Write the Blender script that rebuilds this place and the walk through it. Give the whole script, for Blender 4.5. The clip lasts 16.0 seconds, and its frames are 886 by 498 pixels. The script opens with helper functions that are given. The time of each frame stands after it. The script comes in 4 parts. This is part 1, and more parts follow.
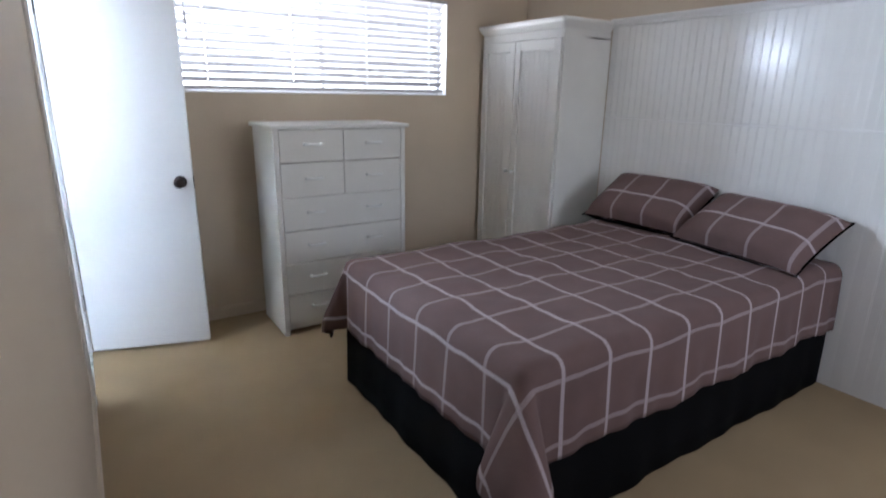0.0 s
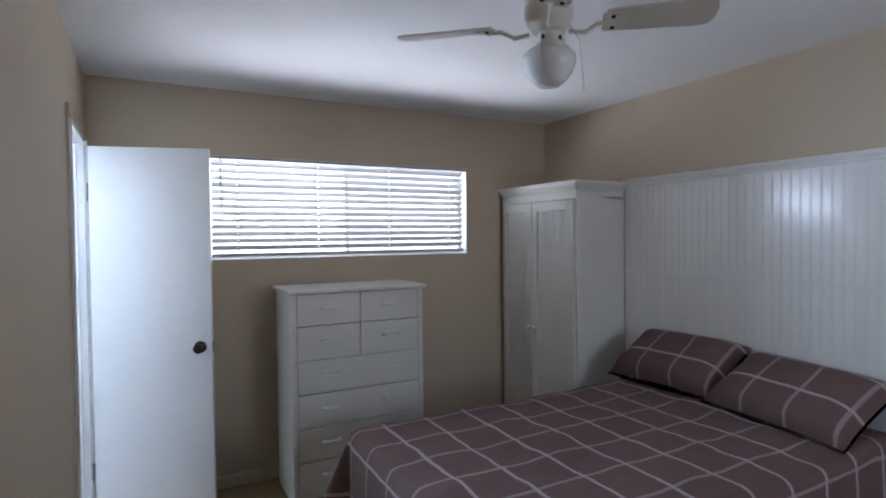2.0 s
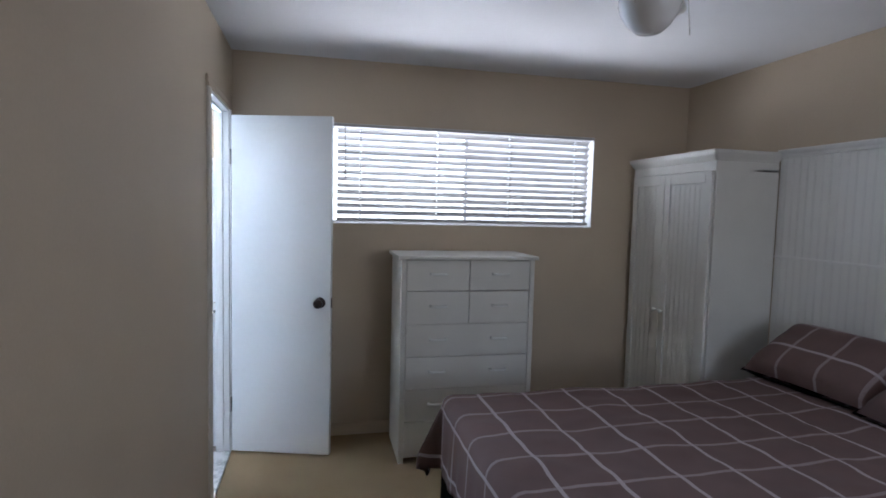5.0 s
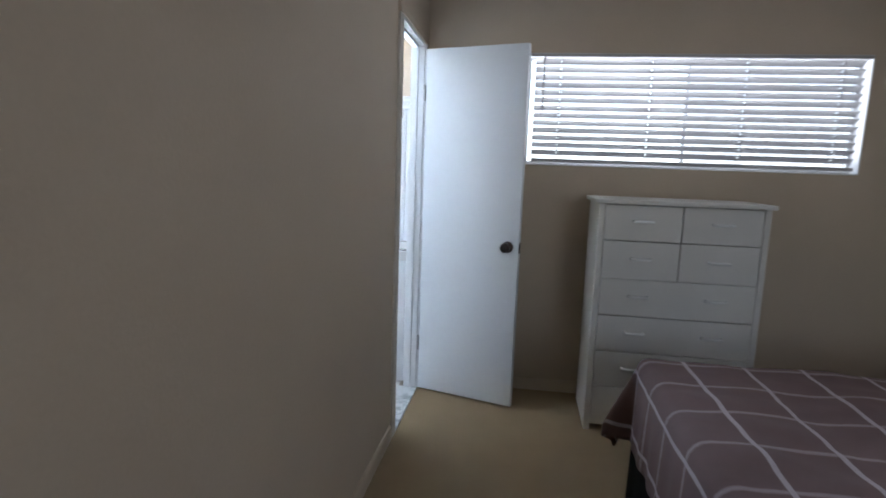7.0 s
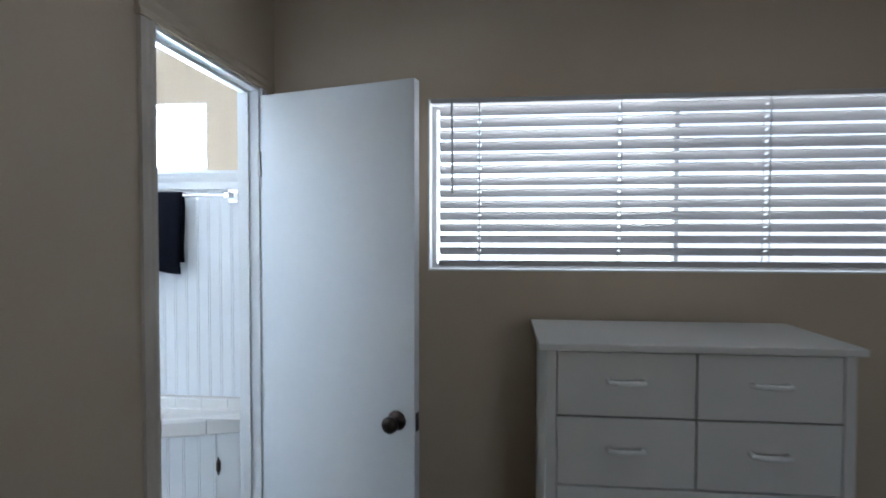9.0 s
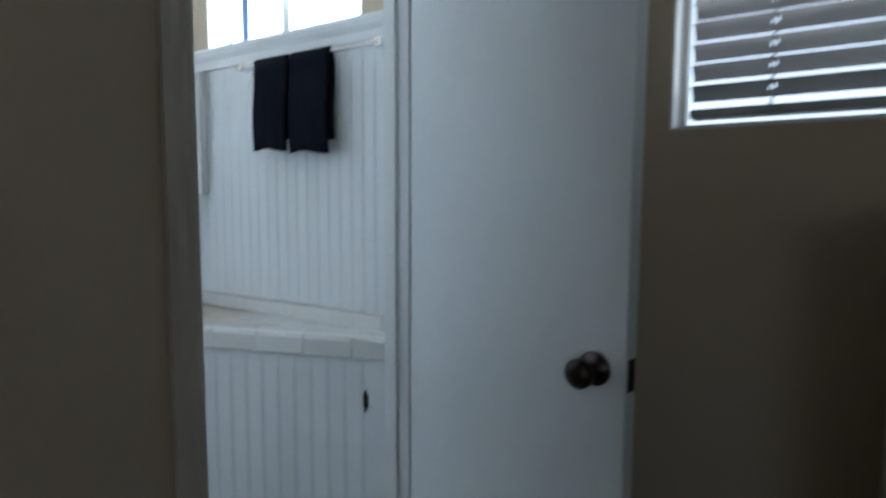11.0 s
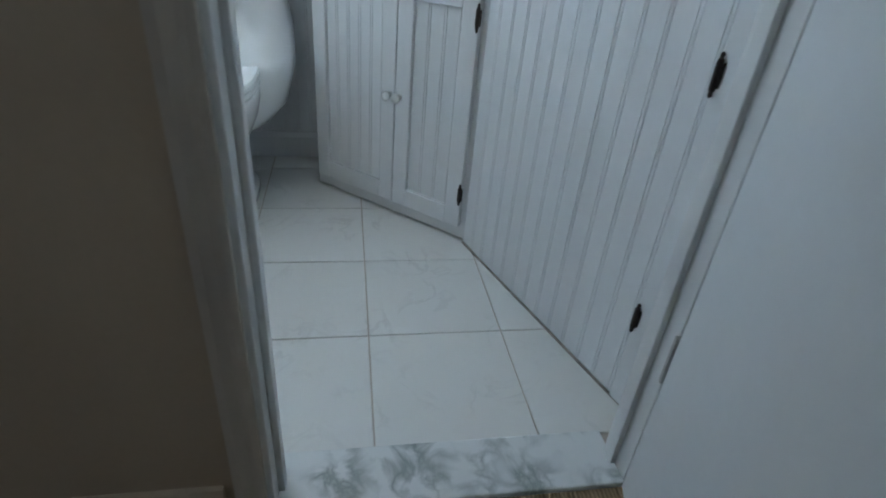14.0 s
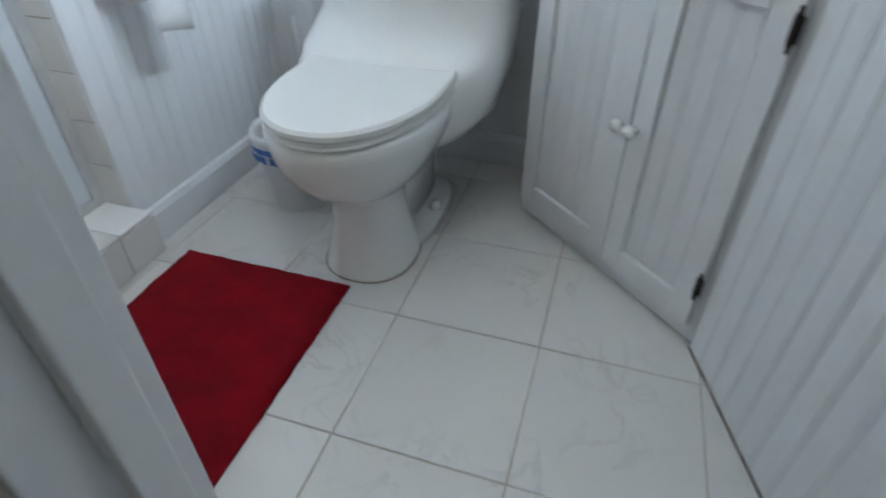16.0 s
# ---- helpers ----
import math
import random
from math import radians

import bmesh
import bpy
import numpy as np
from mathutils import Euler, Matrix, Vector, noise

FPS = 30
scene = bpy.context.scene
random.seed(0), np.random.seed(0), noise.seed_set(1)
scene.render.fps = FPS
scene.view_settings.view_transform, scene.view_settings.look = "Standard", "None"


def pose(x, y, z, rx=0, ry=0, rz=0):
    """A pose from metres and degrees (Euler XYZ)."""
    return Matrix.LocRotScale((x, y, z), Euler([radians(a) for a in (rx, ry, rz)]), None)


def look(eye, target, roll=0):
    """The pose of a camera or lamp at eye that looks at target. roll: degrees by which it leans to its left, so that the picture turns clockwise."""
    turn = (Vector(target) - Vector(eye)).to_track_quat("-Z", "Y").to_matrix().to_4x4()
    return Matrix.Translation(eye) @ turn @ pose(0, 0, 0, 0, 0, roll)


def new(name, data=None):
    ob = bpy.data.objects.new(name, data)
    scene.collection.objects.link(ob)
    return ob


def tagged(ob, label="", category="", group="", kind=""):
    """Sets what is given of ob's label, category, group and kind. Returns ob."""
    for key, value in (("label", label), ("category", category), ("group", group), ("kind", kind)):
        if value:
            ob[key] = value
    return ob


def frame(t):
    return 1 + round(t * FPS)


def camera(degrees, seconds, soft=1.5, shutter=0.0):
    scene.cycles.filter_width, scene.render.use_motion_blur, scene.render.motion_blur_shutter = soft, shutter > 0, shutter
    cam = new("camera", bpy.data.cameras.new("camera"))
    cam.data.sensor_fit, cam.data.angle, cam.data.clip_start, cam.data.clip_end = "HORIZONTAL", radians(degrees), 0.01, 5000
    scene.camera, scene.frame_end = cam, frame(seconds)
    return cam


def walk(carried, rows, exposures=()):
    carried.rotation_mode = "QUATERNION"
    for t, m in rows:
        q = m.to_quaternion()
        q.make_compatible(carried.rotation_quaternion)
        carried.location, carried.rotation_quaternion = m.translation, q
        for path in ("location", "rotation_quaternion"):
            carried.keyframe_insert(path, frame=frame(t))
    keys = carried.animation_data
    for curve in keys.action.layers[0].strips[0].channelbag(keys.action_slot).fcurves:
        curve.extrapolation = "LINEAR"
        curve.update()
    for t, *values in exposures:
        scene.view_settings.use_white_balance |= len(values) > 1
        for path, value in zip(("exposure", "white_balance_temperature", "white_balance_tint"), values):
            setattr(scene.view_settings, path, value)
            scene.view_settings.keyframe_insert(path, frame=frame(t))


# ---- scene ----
cam = camera(77.9, 16.0, 1.7, 0.5)
PATH = [
    (0, (0.108, -3.54, 1.432), (1.168, -1.935, 0.884), 1.0),
    (0.5, (0.24, -3.6, 1.449), (1.283, -1.931, 1.092), -0.8),
    (1, (0.295, -3.623, 1.59), (1.332, -1.921, 1.424), -1.1),
    (1.5, (0.267, -3.609, 1.58), (1.301, -1.898, 1.526), -0.8),
    (2, (0.297, -3.615, 1.545), (1.243, -1.853, 1.499), -0.6),
    (2.5, (0.314, -3.605, 1.499), (1.126, -1.78, 1.413), -1.8),
    (3, (0.383, -3.545, 1.499), (1.01, -1.651, 1.36), 2.5),
    (3.5, (0.441, -3.547, 1.521), (0.896, -1.604, 1.391), 1.5),
    (6, (0.548, -3.665, 1.501), (0.996, -1.725, 1.315), 1.5),
    (6.5, (0.577, -3.599, 1.382), (0.599, -1.617, 1.117), -0.3),
    (7, (0.599, -3.38, 1.373), (0.326, -1.421, 1.081), 2.0),
    (7.5, (0.642, -3.163, 1.304), (0.28, -1.214, 1.041), 1.8),
    (8, (0.705, -2.696, 1.461), (0.588, -0.709, 1.27), 5.9),
    (8.2, (0.802, -2.548, 1.556), (0.745, -0.554, 1.409), 3.5),
    (10.3, (0.882, -1.521, 1.451), (0.235, 0.348, 1.466), -3.2),
    (10.5, (0.870, -1.471, 1.376), (0.120, 0.365, 1.361), -2.2),
    (11, (0.814, -1.311, 1.253), (-0.216, 0.374, 1.082), 0.3),
    (11.5, (0.787, -1.142, 1.157), (-0.624, 0.174, 0.749), -0.3),
    (11.8, (0.83, -1.016, 1.071), (-0.812, -0.011, 0.527), 2.0),
    (12, (0.837, -0.965, 1.065), (-0.878, -0.188, 0.391), 1.3),
    (12.5, (0.856, -0.8, 0.976), (-0.906, -0.333, 0.152), 4.3),
    (13, (0.875, -0.739, 0.899), (-0.851, -0.37, -0.042), 4.4),
    (13.5, (0.741, -0.672, 0.861), (-0.966, -0.335, -0.126), 5.3),
    (14, (0.555, -0.633, 0.843), (-1.116, -0.295, -0.203), 5.3),
    (14.5, (0.411, -0.554, 0.827), (-1.179, -0.333, -0.366), 3.3),
    (15, (0.279, -0.518, 0.844), (-1.28, -0.46, -0.408), 1.3),
    (15.5, (0.172, -0.529, 0.852), (-1.396, -0.697, -0.382), 1.5),
    (16, (0.066, -0.546, 0.852), (-1.446, -1.025, -0.366), 0.1),
]

# ---- world and light ----
EXPO = [(0, 1.85, 5720, 14), (0.6, 1.85, 5670, 14), (1.1, 1.5, 5620, 14), (1.5, 1.25, 5570, 14), (3.5, 0.95, 5620, 14), (6, 0.9, 5620, 13), (7, 0.8, 5670, 12), (8.2, 0.75, 5570, 11), (10.3, -0.35, 5700, 6), (11.5, -0.6, 5500, 4), (12.5, -0.3, 5450, 4), (13.5, -0.18, 5650, 4), (14.5, -0.1, 5630, 6), (15.2, -0.05, 5930, 8), (16, -0.05, 6030, 9)]
walk(cam, [(t, look(eye, target, roll)) for t, eye, target, roll in PATH], EXPO)

world = bpy.data.worlds.new("sky")
scene.world = world
world.use_nodes = True
sky = world.node_tree.nodes.new("ShaderNodeTexSky")
sky.sky_type, sky.sun_disc, sky.sun_elevation, sky.sun_rotation = "NISHITA", False, radians(50), radians(150)
world.node_tree.links.new(sky.outputs[0], world.node_tree.nodes["Background"].inputs[0])
world.node_tree.nodes["Background"].inputs[1].default_value = 0.12


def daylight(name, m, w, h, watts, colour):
    """An area lamp outside a window, standing in for daylight."""
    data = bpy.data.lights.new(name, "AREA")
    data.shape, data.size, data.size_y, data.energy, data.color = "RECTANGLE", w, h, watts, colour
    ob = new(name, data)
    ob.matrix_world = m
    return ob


daylight("bedroom_window_light", pose(1.52, 0.30, 1.72, -90, 0, 0), 2.1, 0.9, 9, (0.97, 0.98, 1.0))
# added lamp, unseen below the sill: ground bounce sent up to the ceiling
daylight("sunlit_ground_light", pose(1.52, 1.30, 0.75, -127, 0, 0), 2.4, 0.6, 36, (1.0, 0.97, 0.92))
daylight("bathroom_window_light", pose(-0.64, 0.24, 1.92, -90, 0, 0), 0.85, 0.4, 150, (0.76, 0.88, 1.0))
daylight("rear_window_light", pose(2.3, -4.72, 1.5, 90, 0, 0), 1.1, 1.1, 6.6, (1.0, 0.98, 0.96))

# ---- materials ----


def mat(name, colour, rough=0.6, metal=0.0, vary=0.08, scale=6.0, bump=0.1, fine=120.0, island=0.0, spec=0.5, stain=None):
    """Paint, cloth or stone: two scales of variation, fine relief, and a slight change from piece to piece."""
    m = bpy.data.materials.new(name)
    m.use_nodes = True
    n, l = m.node_tree.nodes, m.node_tree.links
    b = n["Principled BSDF"]
    b.inputs["Metallic"].default_value = metal
    b.inputs["Specular IOR Level"].default_value = spec
    co = n.new("ShaderNodeTexCoord")
    big = n.new("ShaderNodeTexNoise")
    big.inputs["Scale"].default_value, big.inputs["Detail"].default_value = scale, 4
    small = n.new("ShaderNodeTexNoise")
    small.inputs["Scale"].default_value, small.inputs["Detail"].default_value = fine, 2
    l.new(co.outputs["Object"], big.inputs["Vector"])
    l.new(co.outputs["Object"], small.inputs["Vector"])
    mix = n.new("ShaderNodeMix")
    mix.data_type = "RGBA"
    mix.inputs["A"].default_value = (*[c * (1 - vary) for c in colour], 1)
    mix.inputs["B"].default_value = (*[min(1, c * (1 + vary)) for c in (stain or colour)], 1)
    avg = n.new("ShaderNodeMath")
    avg.operation = "MULTIPLY_ADD"
    avg.inputs[1].default_value = 0.35
    l.new(small.outputs["Fac"], avg.inputs[0])
    l.new(big.outputs["Fac"], avg.inputs[2])
    ramp = n.new("ShaderNodeMapRange")
    ramp.inputs["From Min"].default_value, ramp.inputs["From Max"].default_value = 0.45, 0.9
    l.new(avg.outputs[0], ramp.inputs["Value"])
    l.new(ramp.outputs[0], mix.inputs["Factor"])
    out = mix.outputs["Result"]
    if island:
        info = n.new("ShaderNodeObjectInfo")
        hsv = n.new("ShaderNodeHueSaturation")
        r = n.new("ShaderNodeMapRange")
        r.inputs["To Min"].default_value, r.inputs["To Max"].default_value = 1 - island, 1 + island
        l.new(info.outputs["Random"], r.inputs["Value"])
        l.new(r.outputs[0], hsv.inputs["Value"])
        l.new(out, hsv.inputs["Color"])
        out = hsv.outputs["Color"]
    l.new(out, b.inputs["Base Color"])
    rr = n.new("ShaderNodeMapRange")
    rr.inputs["To Min"].default_value, rr.inputs["To Max"].default_value = max(0.02, rough - 0.08), min(1, rough + 0.08)
    l.new(big.outputs["Fac"], rr.inputs["Value"])
    l.new(rr.outputs[0], b.inputs["Roughness"])
    if bump:
        bp = n.new("ShaderNodeBump")
        bp.inputs["Strength"].default_value, bp.inputs["Distance"].default_value = bump, 0.002
        l.new(small.outputs["Fac"], bp.inputs["Height"])
        l.new(bp.outputs[0], b.inputs["Normal"])
    return m


def plaid(name, ground, stripe, pitch):
    """Woven plaid: pale stripes both ways on a brown ground, by the cloth's own lengths."""
    m = mat(name, ground, 0.85, vary=0.12, scale=9, bump=0.25, fine=260)
    n, l = m.node_tree.nodes, m.node_tree.links
    b = n["Principled BSDF"]
    base = b.inputs["Base Color"].links[0].from_socket
    uv = n.new("ShaderNodeTexCoord")
    sep = n.new("ShaderNodeSeparateXYZ")
    l.new(uv.outputs["UV"], sep.inputs[0])
    masks = []
    for axis in ("X", "Y"):
        d = n.new("ShaderNodeMath")
        d.operation = "DIVIDE"
        d.inputs[1].default_value = pitch
        l.new(sep.outputs[axis], d.inputs[0])
        p = n.new("ShaderNodeMath")
        p.operation = "PINGPONG"
        p.inputs[1].default_value = 0.5
        l.new(d.outputs[0], p.inputs[0])
        s = n.new("ShaderNodeMapRange")
        s.inputs["From Min"].default_value, s.inputs["From Max"].default_value = 0.042, 0.031
        l.new(p.outputs[0], s.inputs["Value"])
        s.inputs["To Max"].default_value = 0.55 if axis == "X" else 1.0
        masks.append(s.outputs[0])
    weave = n.new("ShaderNodeTexNoise")
    weave.inputs["Scale"].default_value = 160
    l.new(uv.outputs["UV"], weave.inputs["Vector"])
    both = n.new("ShaderNodeMath")
    both.operation = "MAXIMUM"
    l.new(masks[0], both.inputs[0])
    l.new(masks[1], both.inputs[1])
    broken = n.new("ShaderNodeMath")
    broken.operation = "MULTIPLY"
    rag = n.new("ShaderNodeMapRange")
    rag.inputs["From Min"].default_value, rag.inputs["From Max"].default_value = 0.2, 0.5
    rag.inputs["To Min"].default_value = 0.45
    l.new(weave.outputs["Fac"], rag.inputs["Value"])
    l.new(both.outputs[0], broken.inputs[0])
    l.new(rag.outputs[0], broken.inputs[1])
    mix = n.new("ShaderNodeMix")
    mix.data_type = "RGBA"
    mix.inputs["B"].default_value = (*stripe, 1)
    l.new(broken.outputs[0], mix.inputs["Factor"])
    l.new(base, mix.inputs["A"])
    l.new(mix.outputs["Result"], b.inputs["Base Color"])
    return m


def marble(name, colour, vein, amount, scale, rough, island=0.03, width=0.03, patchy=0.5, warp=1.6):
    """White stone with thin grey veins."""
    m = mat(name, colour, rough, vary=0.015, scale=3, bump=0.02, island=island)
    n, l = m.node_tree.nodes, m.node_tree.links
    b = n["Principled BSDF"]
    base = b.inputs["Base Color"].links[0].from_socket
    geo = n.new("ShaderNodeNewGeometry")
    tex = n.new("ShaderNodeTexNoise")
    tex.inputs["Scale"].default_value, tex.inputs["Detail"].default_value, tex.inputs["Distortion"].default_value = scale, 6, warp
    l.new(geo.outputs["Position"], tex.inputs["Vector"])
    sub = n.new("ShaderNodeMath")
    sub.operation = "SUBTRACT"
    sub.inputs[1].default_value = 0.5
    l.new(tex.outputs["Fac"], sub.inputs[0])
    ab = n.new("ShaderNodeMath")
    ab.operation = "ABSOLUTE"
    l.new(sub.outputs[0], ab.inputs[0])
    line = n.new("ShaderNodeMapRange")
    line.inputs["From Min"].default_value, line.inputs["From Max"].default_value = width, 0.0
    line.inputs["To Max"].default_value = amount
    l.new(ab.outputs[0], line.inputs["Value"])
    patch = n.new("ShaderNodeTexNoise")
    patch.inputs["Scale"].default_value = scale * 0.8
    l.new(geo.outputs["Position"], patch.inputs["Vector"])
    pr = n.new("ShaderNodeMapRange")
    pr.inputs["From Min"].default_value, pr.inputs["From Max"].default_value = patchy, patchy + 0.18
    l.new(patch.outputs["Fac"], pr.inputs["Value"])
    mul = n.new("ShaderNodeMath")
    mul.operation = "MULTIPLY"
    l.new(line.outputs[0], mul.inputs[0])
    l.new(pr.outputs[0], mul.inputs[1])
    mix = n.new("ShaderNodeMix")
    mix.data_type = "RGBA"
    mix.inputs["B"].default_value = (*vein, 1)
    l.new(mul.outputs[0], mix.inputs["Factor"])
    l.new(base, mix.inputs["A"])
    l.new(mix.outputs["Result"], b.inputs["Base Color"])
    return m


def glass(name, rough, colour=(1, 1, 1)):
    m = bpy.data.materials.new(name)
    m.use_nodes = True
    b = m.node_tree.nodes["Principled BSDF"]
    b.inputs["Base Color"].default_value = (*colour, 1)
    b.inputs["Transmission Weight"].default_value = 1
    b.inputs["Roughness"].default_value = rough
    b.inputs["IOR"].default_value = 1.1
    return m


BEIGE = mat("beige_wall_paint", (0.54, 0.447, 0.332), 0.75, vary=0.05, scale=1.3, bump=0.25, fine=90)
CEIL = mat("white_ceiling_paint", (0.76, 0.76, 0.77), 0.85, vary=0.03, scale=2, bump=0.4, fine=70)
WHITE = mat("white_gloss_paint", (0.74, 0.74, 0.73), 0.38, vary=0.03, scale=3, bump=0.06, fine=60)
PANEL = mat("white_board_paint", (0.76, 0.76, 0.74), 0.21, vary=0.03, scale=4, bump=0.06, fine=60, island=0.02, spec=0.36)
BATHW = mat("bathroom_board_paint", (0.78, 0.79, 0.80), 0.45, vary=0.03, scale=4, bump=0.05, fine=60, island=0.02)
DOORP = mat("white_door_paint", (0.75, 0.77, 0.78), 0.42, vary=0.03, scale=2, bump=0.08, fine=40)
FURN = mat("cream_white_furniture", (0.68, 0.67, 0.63), 0.42, vary=0.04, scale=4, bump=0.04, fine=80)
CARPET = mat("tan_carpet", (0.37, 0.275, 0.16), 0.95, vary=0.09, scale=3.0, bump=1.0, fine=330, spec=0.1)


def ribbed(m, pitch):
    """Loop pile in fine rows along x: relief, with slight shade between the rows put into the colour."""
    n, l = m.node_tree.nodes, m.node_tree.links
    b = n["Principled BSDF"]
    co = n.new("ShaderNodeTexCoord")
    wave = n.new("ShaderNodeTexWave")
    wave.bands_direction = "Y"
    wave.inputs["Scale"].default_value, wave.inputs["Distortion"].default_value = 0.314 / pitch, 1.2
    wave.inputs["Detail Scale"].default_value = 3.0
    l.new(co.outputs["Object"], wave.inputs["Vector"])
    hsv = n.new("ShaderNodeHueSaturation")
    val = n.new("ShaderNodeMapRange")
    val.inputs["To Min"].default_value, val.inputs["To Max"].default_value = 0.78, 1.12
    l.new(wave.outputs["Fac"], val.inputs["Value"])
    l.new(val.outputs[0], hsv.inputs["Value"])
    l.new(b.inputs["Base Color"].links[0].from_socket, hsv.inputs["Color"])
    l.new(hsv.outputs[0], b.inputs["Base Color"])
    bp = n.new("ShaderNodeBump")
    bp.inputs["Strength"].default_value, bp.inputs["Distance"].default_value = 0.6, 0.003
    l.new(wave.outputs["Fac"], bp.inputs["Height"])
    l.new(b.inputs["Normal"].links[0].from_socket, bp.inputs["Normal"])
    l.new(bp.outputs[0], b.inputs["Normal"])


ribbed(CARPET, 0.0075)
PLAID = plaid("brown_plaid_cloth", (0.120, 0.072, 0.064), (0.38, 0.32, 0.33), 0.215)
BLACK = mat("black_cloth", (0.0045, 0.0045, 0.005), 0.95, vary=0.2, bump=0.3, fine=300, spec=0.06)
NAVY = mat("dark_towel_cloth", (0.006, 0.007, 0.012), 0.95, vary=0.3, bump=0.8, fine=300, spec=0.1)
RED = mat("red_mat_pile", (0.16, 0.003, 0.008), 0.95, vary=0.25, scale=14, bump=1.0, fine=350, spec=0.1)
TILE = marble("white_floor_tile", (0.72, 0.71, 0.68), (0.40, 0.385, 0.36), 0.30, 7, 0.40, 0.03, 0.045, 0.47)
SILL = marble("grey_marble", (0.70, 0.71, 0.70), (0.16, 0.19, 0.18), 0.75, 13, 0.3, 0.03, 0.10, 0.40, 0.5)
GROUT = mat("grey_grout", (0.53, 0.47, 0.40), 0.9, vary=0.15, scale=12)
CREAM = mat("cream_glazed_tile", (0.79, 0.77, 0.74), 0.15, vary=0.03, bump=0.02, island=0.03)
PORCELAIN = mat("white_porcelain", (0.80, 0.81, 0.80), 0.08, vary=0.015, scale=2, bump=0.0)
SEAT = mat("white_seat_plastic", (0.80, 0.81, 0.79), 0.22, vary=0.015, scale=2, bump=0.0)
CHROME = mat("chrome", (0.75, 0.76, 0.78), 0.12, 1.0, vary=0.04, bump=0.0)
BRONZE = mat("dark_bronze", (0.055, 0.042, 0.038), 0.3, 0.9, vary=0.2, scale=40, bump=0.1)
STEEL = mat("worn_steel", (0.48, 0.47, 0.45), 0.4, 1.0, vary=0.15, scale=40, bump=0.1)
SLAT = mat("grey_white_blind_slat", (0.46, 0.455, 0.45), 0.45, vary=0.03, scale=5, bump=0.02)
ALU = mat("window_aluminium", (0.62, 0.62, 0.61), 0.4, 0.6, vary=0.05)
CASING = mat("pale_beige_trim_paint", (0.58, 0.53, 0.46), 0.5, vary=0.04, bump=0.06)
FANW = mat("aged_white_enamel", (0.70, 0.67, 0.60), 0.4, vary=0.08, scale=10, bump=0.04)
OPAL = mat("opal_glass", (0.78, 0.78, 0.77), 0.06, vary=0.02, bump=0.0)
ORANGE = mat("orange_soap", (0.75, 0.26, 0.02), 0.25, vary=0.05, bump=0.0)
YELLOW = mat("yellow_plastic", (0.80, 0.55, 0.04), 0.3, vary=0.05, bump=0.0)
BLUE = mat("blue_print", (0.05, 0.13, 0.45), 0.5, vary=0.2, scale=30)
PLASTIC = mat("white_bin_plastic", (0.76, 0.77, 0.78), 0.4, vary=0.02, bump=0.0)
PAPER = mat("white_tissue", (0.82, 0.82, 0.82), 0.95, vary=0.03, bump=0.4, fine=200)
DIRT = mat("dark_joint_dirt", (0.33, 0.29, 0.25), 0.9, vary=0.4, scale=30)
EARTH = mat("pale_concrete", (0.4, 0.38, 0.35), 0.9, vary=0.1)
PANE = glass("clear_glass", 0.0)
FROST = glass("frosted_glass", 0.45, (0.82, 0.86, 0.88))
FROST.node_tree.nodes["Principled BSDF"].inputs["Transmission Weight"].default_value = 0.35
MIRROR = mat("mirror_silver", (0.85, 0.87, 0.88), 0.02, 1.0, vary=0.0, bump=0.0)
SCREEN = glass("window_screen", 0.25, (0.55, 0.55, 0.56))

# ---- building blocks ----


def mesh_ob(name, bm, material, smooth=False):
    me = bpy.data.meshes.new(name)
    bmesh.ops.recalc_face_normals(bm, faces=bm.faces)
    bm.to_mesh(me)
    bm.free()
    me.materials.append(material)
    if smooth:
        for p in me.polygons:
            p.use_smooth = True
    return new(name, me)


def part(name, bm, material, parent, label="", m=None, smooth=False):
    """One mesh object under a thing or a part; m: its pose in the thing."""
    ob = mesh_ob(name, bm, material, smooth)
    ob.parent = parent
    if m is not None:
        ob.matrix_local = m
    if label:
        tagged(ob, label)
    return ob


def again(ob, m):
    """Another piece on the same mesh, under the same parent."""
    o = new(ob.name.split(".")[0], ob.data)
    o.parent = ob.parent
    o.matrix_local = m
    return o


def thing(name, m, label, category, group="", kind=""):
    ob = new(name)
    ob.empty_display_size = 0.1
    ob.matrix_world = m
    return tagged(ob, label, category, group, kind)


def box(*bounds, bevel=0.0, seg=2):
    """A bmesh of boxes (x0, y0, z0, x1, y1, z1), edges rounded by bevel."""
    bm = bmesh.new()
    for x0, y0, z0, x1, y1, z1 in bounds:
        v = [bm.verts.new((x, y, z)) for z in (z0, z1) for y in (y0, y1) for x in (x0, x1)]
        for f in ((0, 2, 3, 1), (4, 5, 7, 6), (0, 1, 5, 4), (2, 6, 7, 3), (0, 4, 6, 2), (1, 3, 7, 5)):
            bm.faces.new([v[i] for i in f])
    if bevel:
        bmesh.ops.bevel(bm, geom=bm.edges[:], offset=bevel, segments=seg, profile=0.5, affect="EDGES")
    return bm


